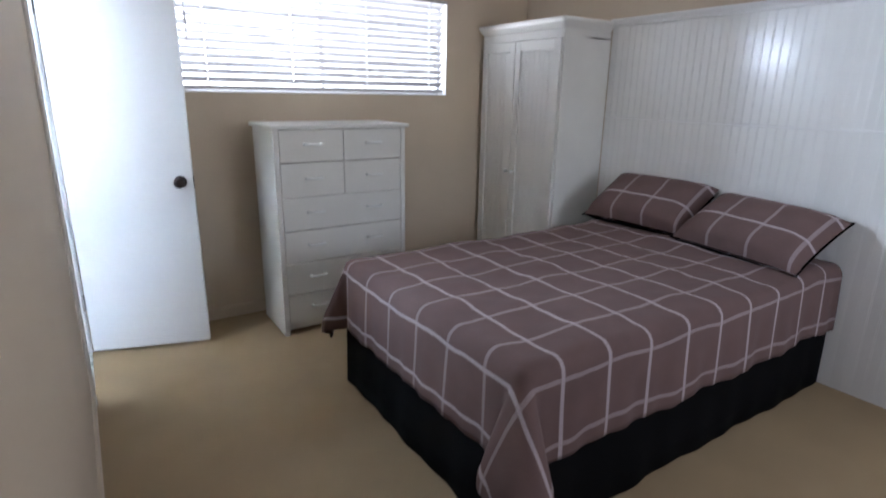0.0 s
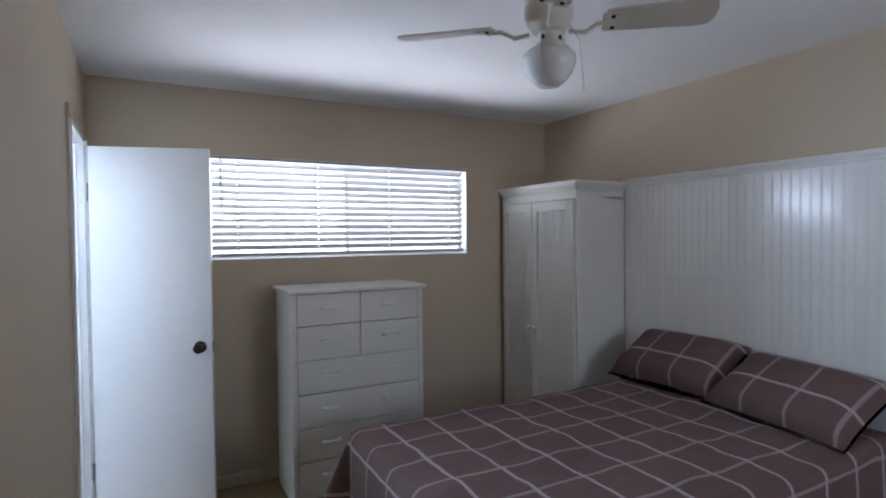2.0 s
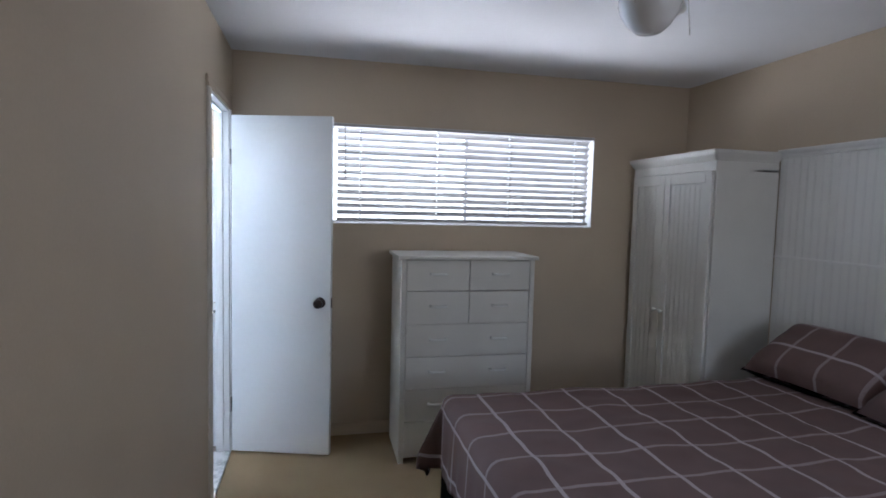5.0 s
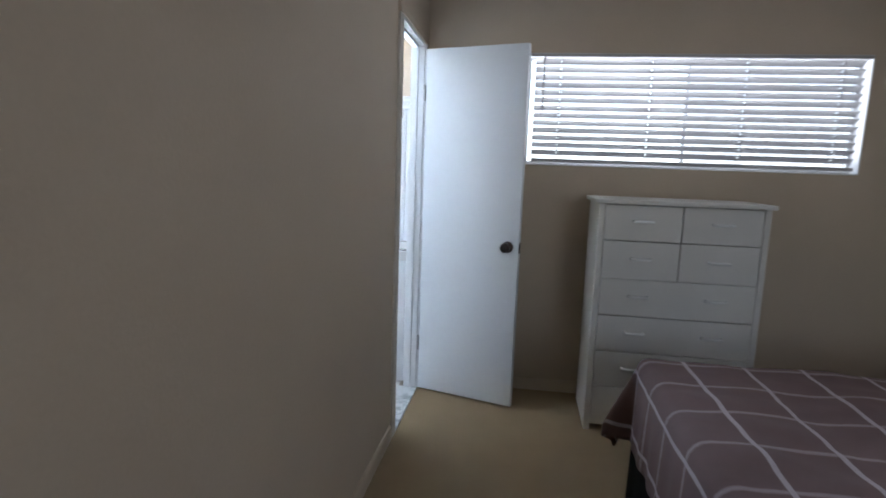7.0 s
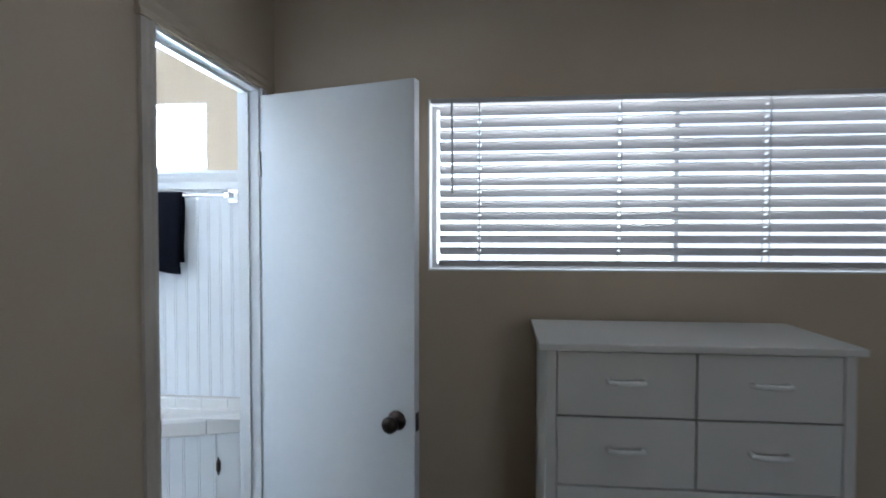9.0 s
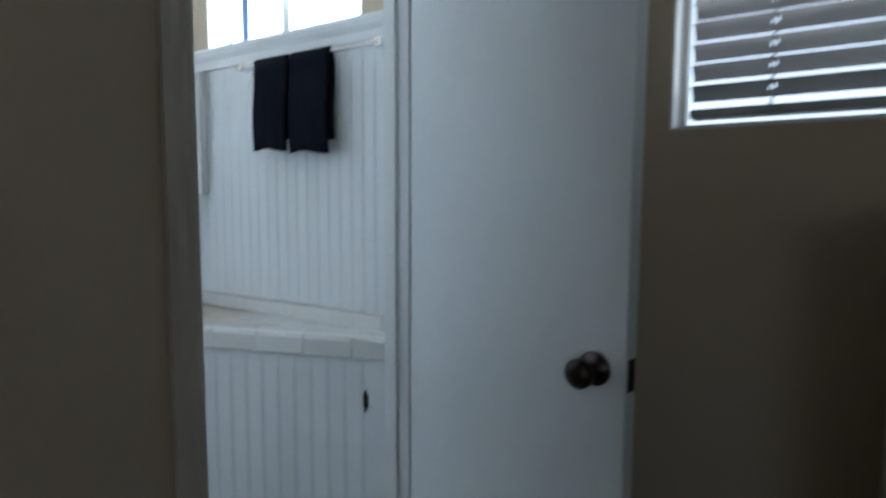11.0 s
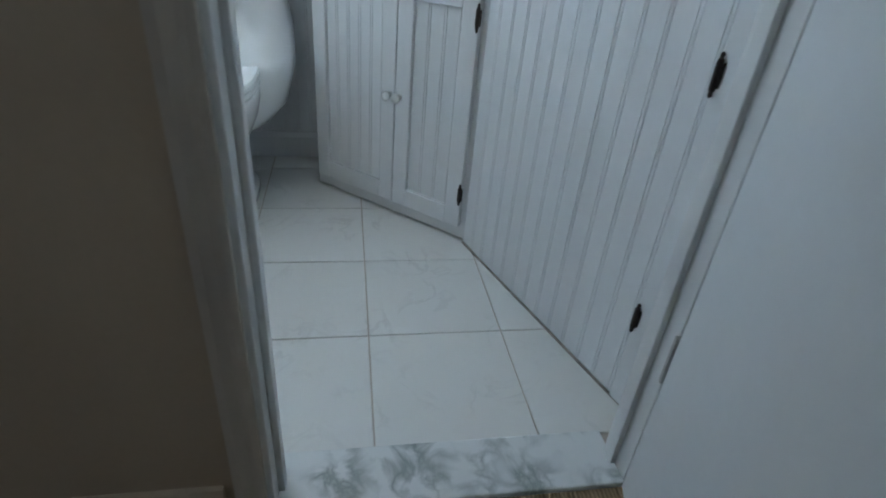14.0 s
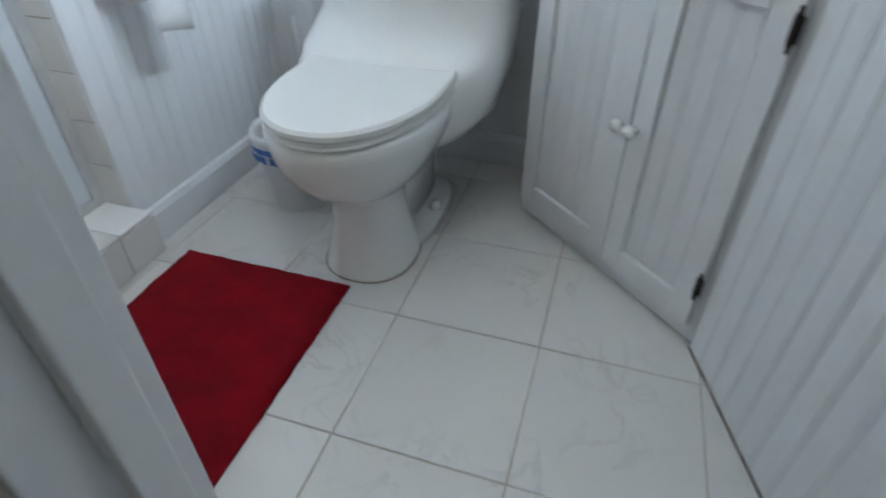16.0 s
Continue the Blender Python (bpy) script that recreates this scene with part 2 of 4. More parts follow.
def loft(sections, n=32, cap=True):
    """Rounded sections (z, cx, cy, rx, ry, power) joined into one skin."""
    bm = bmesh.new()
    rings = []
    for z, cx, cy, rx, ry, p in sections:
        ring = []
        for i in range(n):
            a = 2 * math.pi * i / n
            c, s = math.cos(a), math.sin(a)
            ring.append(bm.verts.new((cx + rx * math.copysign(abs(c) ** (2 / p), c), cy + ry * math.copysign(abs(s) ** (2 / p), s), z)))
        rings.append(ring)
    for a, b in zip(rings, rings[1:]):
        for i in range(n):
            bm.faces.new((a[i], a[(i + 1) % n], b[(i + 1) % n], b[i]))
    if cap:
        bm.faces.new(rings[0][::-1])
        bm.faces.new(rings[-1])
    return bm


def lathe(profile, n=24, cap=True):
    return loft([(z, 0, 0, max(r, 1e-4), max(r, 1e-4), 2) for r, z in profile], n, cap)


def tube(points, r, n=8):
    """A round bar along points."""
    bm = bmesh.new()
    pts = [Vector(p) for p in points]
    rings = []
    for i, p in enumerate(pts):
        d = (pts[min(i + 1, len(pts) - 1)] - pts[max(i - 1, 0)]).normalized()
        a = d.orthogonal().normalized() if i == 0 else (a - d * a.dot(d)).normalized()
        b = d.cross(a)
        rings.append([bm.verts.new(p + (a * math.cos(t) + b * math.sin(t)) * r) for t in (2 * math.pi * k / n for k in range(n))])
    for u, v in zip(rings, rings[1:]):
        for k in range(n):
            bm.faces.new((u[k], u[(k + 1) % n], v[(k + 1) % n], v[k]))
    bm.faces.new(rings[0][::-1])
    bm.faces.new(rings[-1])
    return bm


def prism(outline, z0, z1):
    bm = bmesh.new()
    f = bm.faces.new([bm.verts.new((x, y, z0)) for x, y in outline])
    up = bmesh.ops.extrude_face_region(bm, geom=[f])
    bmesh.ops.translate(bm, vec=(0, 0, z1 - z0), verts=[g for g in up["geom"] if isinstance(g, bmesh.types.BMVert)])
    return bm


def profile_bar(outline, length):
    """An outline in y, z drawn out along x."""
    bm = bmesh.new()
    a = [bm.verts.new((0, y, z)) for y, z in outline]
    b = [bm.verts.new((length, y, z)) for y, z in outline]
    k = len(outline)
    for i in range(k):
        bm.faces.new((a[i], a[(i + 1) % k], b[(i + 1) % k], b[i]))
    bm.faces.new(a[::-1])
    bm.faces.new(b)
    return bm


def bead_board(width, height, thick=0.006):
    """One tongue-and-groove board: its face towards -y, a bead along one edge."""
    w, t = width, thick
    bm = bmesh.new()
    line = [(0, 0), (0, -t * .62), (.002, -t), (w - .0095, -t), (w - .008, -t * .68), (w - .006, -t), (w - .002, -t), (w, -t * .62), (w, 0)]
    a = [bm.verts.new((x, y, 0)) for x, y in line]
    b = [bm.verts.new((x, y, height)) for x, y in line]
    for i in range(len(line)):
        j = (i + 1) % len(line)
        bm.faces.new((a[i], a[j], b[j], b[i]))
    bm.faces.new(a[::-1])
    bm.faces.new(b)
    return bm


def boards(parent, length, height, width, material, m, z0=0.0, thick=0.006):
    """A row of boards along x, in the parent's frame m."""
    k = max(1, round(length / width))
    w = length / k
    first = part("board", bead_board(w, height, thick), material, parent, m=m @ pose(0, 0, z0))
    for i in range(1, k):
        again(first, m @ pose(i * w, 0, z0))


# ---- the setting ----
H = 2.46
WX = (0.597, 2.45, 1.412, 2.058)
BX = (-1.00, -0.275, 1.80, 2.065)
DOOR = (-0.752, -0.158, 2.062)

tagged(mesh_ob("floor_bedroom", box((0, -4.6, -0.10, 3.2, 0, 0)), CARPET), "tan low-pile carpet over the bedroom floor", "carpet", kind="structure")
tagged(mesh_ob("ceiling", box((-1.6, -4.7, H, 3.3, 0.14, H + 0.1)), CEIL), "flat white textured ceiling", "ceiling", kind="structure")
tagged(mesh_ob("ground", box((-40, -40, -0.42, 40, 40, -0.40)), EARTH), "pale concrete ground outside the house", "ground", kind="structure")
tagged(mesh_ob("wall_left", box((-0.072, -4.6, -0.1, 0, DOOR[0] - 0.02, H), (-0.072, DOOR[0] - 0.02, DOOR[2] + 0.02, 0, DOOR[1] + 0.02, H), (-0.072, DOOR[1] + 0.02, -0.1, 0, 0, H)), BEIGE),
       "beige painted wall between bedroom and bathroom", "wall", kind="structure")
tagged(mesh_ob("wall_window", box((-1.6, 0, -0.4, 3.3, 0.14, WX[2]), (-1.6, 0, WX[2], BX[0], 0.14, H), (BX[0], 0, WX[2], BX[1], 0.14, BX[2]), (BX[0], 0, BX[3], BX[1], 0.14, H),
                                  (BX[1], 0, WX[2], WX[0], 0.14, H), (WX[0], 0, WX[3], WX[1], 0.14, H), (WX[1], 0, WX[2], 3.3, 0.14, H)), BEIGE),
       "beige outer wall with two high windows", "wall", kind="structure")
tagged(mesh_ob("wall_headboard", box((3.2, -4.6, -0.4, 3.3, 0, H)), BEIGE), "beige wall behind the bed", "wall", kind="structure")
tagged(mesh_ob("wall_rear", box((-0.1, -4.7, -0.4, 1.8, -4.6, H), (1.8, -4.7, -0.4, 2.8, -4.6, 1.0), (1.8, -4.7, 2.0, 2.8, -4.6, H), (2.8, -4.7, -0.4, 3.3, -4.6, H)), BEIGE),
       "beige rear wall with a window", "wall", kind="structure")
tagged(mesh_ob("wall_bathroom_back", box((-1.6, -2.7, -0.4, -1.5, 0, H)), BEIGE), "pale bathroom back wall", "wall", kind="structure")
tagged(mesh_ob("wall_shower_end", box((-1.5, -2.7, -0.4, -0.072, -2.6, H)), CREAM), "cream tiled end wall of the shower", "wall", kind="structure")
partition = tagged(mesh_ob("wall_partition", box((-1.5, -1.71, 0, -0.775, -1.605, H)), BEIGE), "stub wall between toilet and shower", "wall", kind="structure")

# skirting boards
SK = [(0, 0), (-0.012, 0), (-0.012, 0.062), (-0.007, 0.075), (0, 0.078)]
for nm, length, m in (("baseboard_left", 3.775, pose(0, -4.6, 0, 0, 0, 90)), ("baseboard_window", 2.76, pose(0.005, 0, 0)),
                      ("baseboard_bathroom_back", 0.86, pose(-1.489, -1.59, 0, 0, 0, 90)), ("baseboard_partition", 0.72, pose(-0.772, -1.595, 0, 0, 0, 180))):
    deep = SK if "bath" not in nm and "part" not in nm else [(y * 1.3, z * 1.25) for y, z in SK]
    ob = mesh_ob(nm, profile_bar(deep, length), BEIGE if nm in ("baseboard_left", "baseboard_window") else BATHW)
    ob.matrix_world = m
    tagged(ob, "low painted baseboard along the wall", "baseboard", kind="structure")


def door_frame():
    y0, y1, top = DOOR
    f = thing("door_frame", pose(0, 0, 0), "white painted door frame with narrow casing", "door frame", kind="structure")
    for a in (y0 - 0.02, y1):
        part("jamb", box((-0.074, a, 0.0, 0.006, a + 0.02, top), bevel=0.002), WHITE, f)
    part("head", box((-0.074, y0 - 0.02, top, 0.006, y1 + 0.02, top + 0.02), bevel=0.002), WHITE, f)
    part("stop", box((-0.055, y0, 0.0, -0.028, y0 + 0.011, top - 0.011), bevel=0.002), WHITE, f)
    part("stop", box((-0.055, y1 - 0.011, 0.0, -0.028, y1, top - 0.011), bevel=0.002), WHITE, f)
    part("stop", box((-0.055, y0, top - 0.011, -0.028, y1, top), bevel=0.002), WHITE, f)
    case = [(0.0, 0.0), (0.016, 0.0), (0.016, 0.012), (0.012, 0.022), (0.013, 0.04), (0.009, 0.055), (0.0, 0.055)]
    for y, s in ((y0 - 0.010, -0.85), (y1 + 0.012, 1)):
        bm = bmesh.new()
        a = [bm.verts.new((x, y + s * d, 0)) for x, d in case]
        b = [bm.verts.new((x, y + s * d, top + 0.012)) for x, d in case]
        for i in range(7):
            bm.faces.new((a[i], a[(i + 1) % 7], b[(i + 1) % 7], b[i]))
        bm.faces.new(a[::-1])
        bm.faces.new(b)
        # darker beige on the near side, white on the hinge side
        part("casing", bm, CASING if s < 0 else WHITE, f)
    part("casing", profile_bar([(x, z + top + 0.012) for x, z in case], y1 - y0 + 0.134), BEIGE, f, m=pose(0, y0 - 0.067, 0, 0, 0, 90) @ Matrix.Scale(-1, 4, (0, 1, 0)))
    part("strike_plate", box((-0.03, y0 - 0.0005, 0.92, 0.002, y0 + 0.0025, 0.98), bevel=0.001), BRONZE, f, "dark bronze strike plate")
    part("threshold", box((-0.104, y0, -0.02, 0.012, y1, 0.012), bevel=0.003), SILL, f, "grey veined marble threshold")


door_frame()


def bedroom_door():
    """The slab stands open, hinged at the far jamb; its frame: x from the hinge, y thickness."""
    turn = math.degrees(math.atan2(-0.172, 0.592))
    d = thing("door_1", pose(0.010, -0.166, 0, 0, 0, turn), "white flush door standing open, dark bronze knob", "door", kind="structure")
    part("leaf", box((0.011, 0.0, 0.016, 0.612, 0.036, 2.042), bevel=0.0015, seg=1), DOORP, d)
    for z in (0.30, 1.80):
        part("hinge", box((-0.006, -0.001, z - 0.045, 0.0035, 0.03, z + 0.045), bevel=0.002), STEEL, d, "steel butt hinge")
    knob = part("knob", lathe([(0.031, 0), (0.033, 0.003), (0.030, 0.008), (0.014, 0.012), (0.011, 0.03), (0.02, 0.037), (0.027, 0.046), (0.027, 0.058), (0.02, 0.067), (0.002, 0.07)]), BRONZE, d,
                "dark bronze round knob", pose(0.55, 0, 0.948, 90), True)
    again(knob, pose(0.55, 0.036, 0.948, -90))
    part("latch_plate", box((0.6105, 0.006, 0.915, 0.614, 0.03, 0.975), bevel=0.001), BRONZE, d, "dark bronze latch plate")


bedroom_door()


def window(name, x0, x1, z0, z1, split, label, screen, half):
    w = thing(name, pose(0, 0, 0), label, "window", kind="structure")
    y0, y1, t = 0.095, 0.135, 0.022
    part("window_frame", box((x0, y0, z0, x0 + t, y1, z1), (x1 - t, y0, z0, x1, y1, z1), (x0 + t, y0, z0, x1 - t, y1, z0 + t), (x0 + t, y0, z1 - t, x1 - t, y1, z1)), ALU, w)
    part("mullion", box((split - half, y0 + 0.003, z0 + t, split + half, y1 - 0.003, z1 - t)), ALU, w)
    for a, b in ((x0 + t, split - half), (split + half, x1 - t)):
        part("pane", box((a, 0.114, z0 + t, b, 0.118, z1 - t)), PANE, w).visible_shadow = False
    if screen:
        part("insect_screen", box((split + half, 0.124, z0 + t, x1 - t, 0.125, z1 - t)), SCREEN, w).visible_shadow = False
    part("reveal", box((x0, 0.002, z0 - 0.001, x1, 0.095, z0 + 0.006), (x0, 0.002, z1 - 0.006, x1, 0.095, z1 + 0.001), (x0 - 0.001, 0.002, z0 + 0.006, x0 + 0.006, 0.095, z1 - 0.006), (x1 - 0.006, 0.002, z0 + 0.006, x1 + 0.001, 0.095, z1 - 0.006)), WHITE, w)
    return w


window("window_1", *WX, 1.53, "wide high sliding window behind blinds", True, 0.008)
window("window_2", *BX, -0.70, "small high sliding bathroom window", False, 0.02)


def blind():
    """Slats tipped with the room edge up, under a head rail; ladder cords hold them."""
    b = thing("window_blind", pose(0, 0, 0), "white horizontal slat blind, half open", "blind")
    x0, x1 = 0.640, 2.408
    part("head_rail", box((x0 - 0.03, -0.022, 2.034, x1 + 0.028, 0.03, 2.052), bevel=0.003), SLAT, b)
    bm = bmesh.new()
    k = 6
    cords = (0.79, 1.30, 1.81, 2.30)
    cols = [x0] + [x + d for x in cords for d in (-0.006, 0.006)] + [x1]
    rows = [[[bm.verts.new((x, -0.025 + 0.05 * i / k, 0.004 * (1 - (2 * i / k - 1) ** 2) + dz)) for i in range(k + 1)] for dz in (0, 0.0028)] for x in cols]
    for c, (p, q) in enumerate(zip(rows, rows[1:])):
        for i in range(k):
            if c % 2 and i in (2, 3):
                continue  # the slot that the cord runs through
            for t in (0, 1):
                bm.faces.new((p[t][i], p[t][i + 1], q[t][i + 1], q[t][i]))
        for i in (0, k):
            bm.faces.new((p[0][i], p[1][i], q[1][i], q[0][i]))
    first = part("slat", bm, SLAT, b, m=pose(0, 0.008, 1.486, -33))
    for i in range(1, 13):
        again(first, pose(0, 0.008, 1.486 + 0.0435 * i + random.uniform(-.001, .001), -33 + random.uniform(-2.5, 2.5), random.uniform(-.05, .05)))
    part("bottom_rail", box((x0, -0.018, 1.432, x1, 0.034, 1.452), bevel=0.004), SLAT, b)
    for x in cords:
        for y in (-0.019, 0.034):
            part("ladder_cord", box((x - 0.002, y - 0.0008, 1.44, x + 0.002, y + 0.0008, 2.036)), SLAT, b)
    part("wand", tube([(0.69, -0.026, 2.04), (0.692, -0.032, 1.70)], 0.004), SLAT, b)


blind()

# ---- headboard wall panelling ----
panel_w = thing("wall_panelling", pose(0, 0, 0), "white beadboard panelling with a cap rail", "wall panelling", kind="structure")
RUN = 3.72
face = pose(3.198, -0.878, 0, 0, 0, -90)
part("backing", box((3.1985, -0.878 - RUN, 0, 3.1998, -0.878, 1.9)), WHITE, panel_w)
part("seam_strip", profile_bar([(0, 1.283), (-0.0065, 1.284), (-0.0075, 1.290), (-0.0065, 1.297), (0, 1.298)], RUN), WHITE, panel_w, m=face)
part("cap_rail", profile_bar([(0, 1.872), (-0.014, 1.874), (-0.016, 1.888), (-0.026, 1.900), (-0.030, 1.912), (-0.028, 1.918), (0, 1.919)], RUN), WHITE, panel_w, m=face)

# ---- ceiling fan ----


def ceiling_fan():
    f = thing("ceiling_fan", pose(1.312, -2.375, H, 0, 0, 0), "aged white four-blade ceiling fan with opal globe", "ceiling fan")
    part("canopy", lathe([(0.066, -0.0), (0.066, -0.012), (0.05, -0.04), (0.022, -0.052), (0.012, -0.054)]), FANW, f, smooth=True)
    part("downrod", tube([(0, 0, -0.05), (0, 0, -0.22)], 0.012), FANW, f)
    part("motor", lathe([(0.03, -0.21), (0.055, -0.22), (0.070, -0.245), (0.070, -0.29), (0.064, -0.318), (0.050, -0.332), (0.045, -0.342)]), FANW, f, smooth=True)
    part("light_fitter", lathe([(0.040, -0.338), (0.034, -0.344), (0.031, -0.350), (0.030, -0.368), (0.038, -0.372), (0.040, -0.385)]), FANW, f, smooth=True)
    part("globe", lathe([(0.040, -0.382), (0.060, -0.390), (0.074, -0.405), (0.076, -0.424), (0.067, -0.450), (0.050, -0.474), (0.032, -0.490), (0.0, -0.494)], 32), OPAL, f, "glossy opal glass bowl shade", smooth=True)
    part("pull_chain", tube([(-0.036, -0.028, -0.30), (-0.05, -0.04, -0.33), (-0.075, -0.06, -0.36), (-0.08, -0.065, -0.45)], 0.0016, 6), STEEL, f)
    part("pull_chain", tube([(0.03, -0.03, -0.30), (0.06, -0.06, -0.37), (0.068, -0.068, -0.51)], 0.0014, 6), STEEL, f)
    for a in (20, 200, 300):
        part("screw", lathe([(0.006, 0), (0.007, 0.004), (0.003, 0.006)], 10), BRONZE, f, m=pose(0.031 * math.cos(radians(a)), 0.031 * math.sin(radians(a)), -0.358, 0, 90, 0) if a == 20 else pose(0.031 * math.cos(radians(a)), 0.031 * math.sin(radians(a)), -0.358, 0, -90, a - 180))
    for i, a in enumerate((-40, 50, 138, -127)):
        turn = pose(0, 0, -0.328, 0, 0, a)
        iron = part("blade_iron", tube([(0.055, 0, -0.012), (0.10, 0, -0.018), (0.135, 0, 0.002), (0.18, 0, 0.004)], 0.007), FANW, f, m=turn)
        part("blade_plate", box((0.148, -0.04, 0.004, 0.208, 0.04, 0.009), bevel=0.004), FANW, iron, m=pose(0, 0, 0, -13))
        line = [(0.158, -0.048), (0.41, -0.060), (0.435, -0.050), (0.445, -0.02), (0.445, 0.02), (0.435, 0.050), (0.41, 0.060), (0.158, 0.048)]
        bm = prism(line, 0.009, 0.015)
        part("blade", bm, FANW, f, "white fan blade with rounded tip", turn @ pose(0, 0, 0, -13))
        for sx, sy in ((0.175, -0.026), (0.175, 0.026)):
            part("screw", lathe([(0.007, 0), (0.006, -0.003), (0.002, -0.005)], 8), BRONZE, iron, m=pose(0, 0, 0, -13) @ pose(sx, sy, 0.004))


ceiling_fan()

# ---- dresser ----


def dresser():
    d = thing("dresser", pose(0.997, -0.49, 0), "cream white eight-drawer chest of drawers", "chest of drawers")
    W, D = 0.825, 0.41
    part("top", box((-0.02, -0.018, 1.224, W + 0.02, D + 0.005, 1.246), bevel=0.004), FURN, d)
    for x in (0, W - 0.03):
        part("side", box((x, 0.0, 0.0, x + 0.03, D, 1.224), bevel=0.002), FURN, d)
    part("back", box((0.03, D - 0.012, 0.05, W - 0.03, D - 0.004, 1.224)), FURN, d)
    part("plinth", box((0.03, 0.012, 0.03, W - 0.03, 0.03, 0.066)), FURN, d)
    part("rail", box((0.03, 0.014, 0.832, W - 0.03, 0.3, 0.842)), FURN, d)
    lines = (1.222, 1.036, 0.838, 0.641, 0.446, 0.250, 0.068)
    for r in range(6):
        hi, lo = lines[r] - 0.0025, lines[r + 1] + 0.0025
        cols = ((0.0325, W / 2 - 0.002), (W / 2 + 0.002, W - 0.0325)) if r < 2 else ((0.0325, W - 0.0325),)
        for a, b in cols:
            tilt = random.uniform(-0.002, 0.002)
            dr = part("drawer", box((a, 0.001 + tilt, lo, b, 0.36, hi), bevel=0.0022), FURN, d)
            mids = ((a + b) / 2,) if r < 2 else (a + (b - a) * 0.25, a + (b - a) * 0.75)
            for x in mids:
                z = (hi + lo) / 2 + 0.01
                bm = tube([(x - 0.046, 0.002, z), (x - 0.045, -0.020, z), (x - 0.030, -0.026, z), (x + 0.030, -0.026, z), (x + 0.045, -0.020, z), (x + 0.046, 0.002, z)], 0.008)
                part("handle", bm, SEAT, dr, "white bow handle")


dresser()

# ---- wardrobe ----


def wardrobe():
    """Its frame: x along the front from the window end, y from the front towards the wall."""
    W, D = 0.842, 0.43
    w = thing("wardrobe", pose(2.765, -0.030, 0, 0, 0, -90), "tall cream white wardrobe with two beadboard doors", "wardrobe")
    for x in (0, W - 0.02):
        part("side", box((x, 0.0, 0, x + 0.02, D, 1.80), bevel=0.002), FURN, w)
    part("back", box((0.02, D - 0.01, 0.05, W - 0.02, D - 0.002, 1.80)), FURN, w)
    part("plinth", box((0.02, 0.01, 0, W - 0.02, 0.03, 0.08)), FURN, w)
    part("frieze", box((0.0, -0.004, 1.785, W, D, 1.84), bevel=0.003), FURN, w)
    part("cornice", loft([(1.84, W / 2, D / 2 - 0.004, W / 2 + 0.002, D / 2 + 0.004, 40), (1.855, W / 2, D / 2 - 0.008, W / 2 + 0.008, D / 2 + 0.012, 40), (1.875, W / 2, D / 2 - 0.014, W / 2 + 0.020, D / 2 + 0.022, 40),
                          (1.888, W / 2, D / 2 - 0.016, W / 2 + 0.026, D / 2 + 0.024, 40), (1.905, W / 2, D / 2 - 0.016, W / 2 + 0.026, D / 2 + 0.024, 40)], 64), FURN, w)
    split = 0.385
    for a, b, knob in ((0.018, split - 0.002, split - 0.03), (split + 0.002, W - 0.018, split + 0.035)):
        s = 0.055
        dr = part("door", box((a, -0.018, 0.085, a + s, 0.0, 1.782), (b - s, -0.018, 0.085, b, 0.0, 1.782), (a + s, -0.018, 0.085, b - s, 0.0, 0.17), (a + s, -0.018, 1.715, b - s, 0.0, 1.782), bevel=0.0015, seg=1), FURN, w)
        boards(dr, b - a - 2 * s, 1.545, 0.048, FURN, pose(a + s, -0.004, 0), 0.17, 0.004)
        part("knob", lathe([(0.008, 0), (0.006, 0.01), (0.014, 0.018), (0.015, 0.024), (0.009, 0.031), (0.001, 0.033)], 16), SEAT, dr, "small white knob", pose(knob, -0.018, 0.885, 90), True)


wardrobe()

# ---- bed ----
BX0, BX1, BY0, BY1, BZ = 1.115, 3.165, -2.455, -1.185, 0.655


def bed():
    b = thing("bed", pose(0, 0, 0), "double bed with black skirt round the base", "bed")
    part("box_spring", box((BX0 + 0.05, BY0 + 0.05, 0.12, BX1, BY1 - 0.05, 0.38), bevel=0.02), BLACK, b)
    part("mattress", box((BX0 + 0.03, BY0 + 0.03, 0.382, BX1, BY1 - 0.03, BZ - 0.012), bevel=0.05, seg=3), SEAT, b)
    for x in (BX0 + 0.12, BX1 - 0.1):
        for y in (BY0 + 0.12, BY1 - 0.12):
            part("leg", lathe([(0.02, 0), (0.025, 0.12)], 12), BRONZE, b, m=pose(x, y, 0))
    path = []
    for (ax, ay), (bx, by) in (((BX1, BY0), (BX0, BY0)), ((BX0, BY0), (BX0, BY1)), ((BX0, BY1), (BX1, BY1))):
        k = int(math.hypot(bx - ax, by - ay) / 0.02)
        d = Vector((bx - ax, by - ay)).normalized()
        nrm = Vector((d.y, -d.x))
        for i in range(k + 1):
            s = i / k
            path.append((Vector((ax + (bx - ax) * s, ay + (by - ay) * s)), nrm, i * 0.02))
    bm = bmesh.new()
    rows = []
    for z, amp in ((0.385, 0.0), (0.25, 0.6), (0.10, 1.0), (0.012, 1.2)):
        rows.append([])
        for p, nrm, s in path:
            q = p - nrm * (0.012 + amp * (0.003 * math.sin(s * 31) + 0.009 * noise.noise((s * 4, p.x, p.y))) + 0.008 * amp)
            rows[-1].append(bm.verts.new((q.x, q.y, z)))
    for a, c in zip(rows, rows[1:]):
        for i in range(len(path) - 1):
            bm.faces.new((a[i], a[i + 1], c[i + 1], c[i]))
    sk = part("skirt", bm, BLACK, b, "black gathered bed skirt", smooth=True)
    sk.modifiers.new("cloth", "SOLIDIFY").thickness = 0.003


bed()


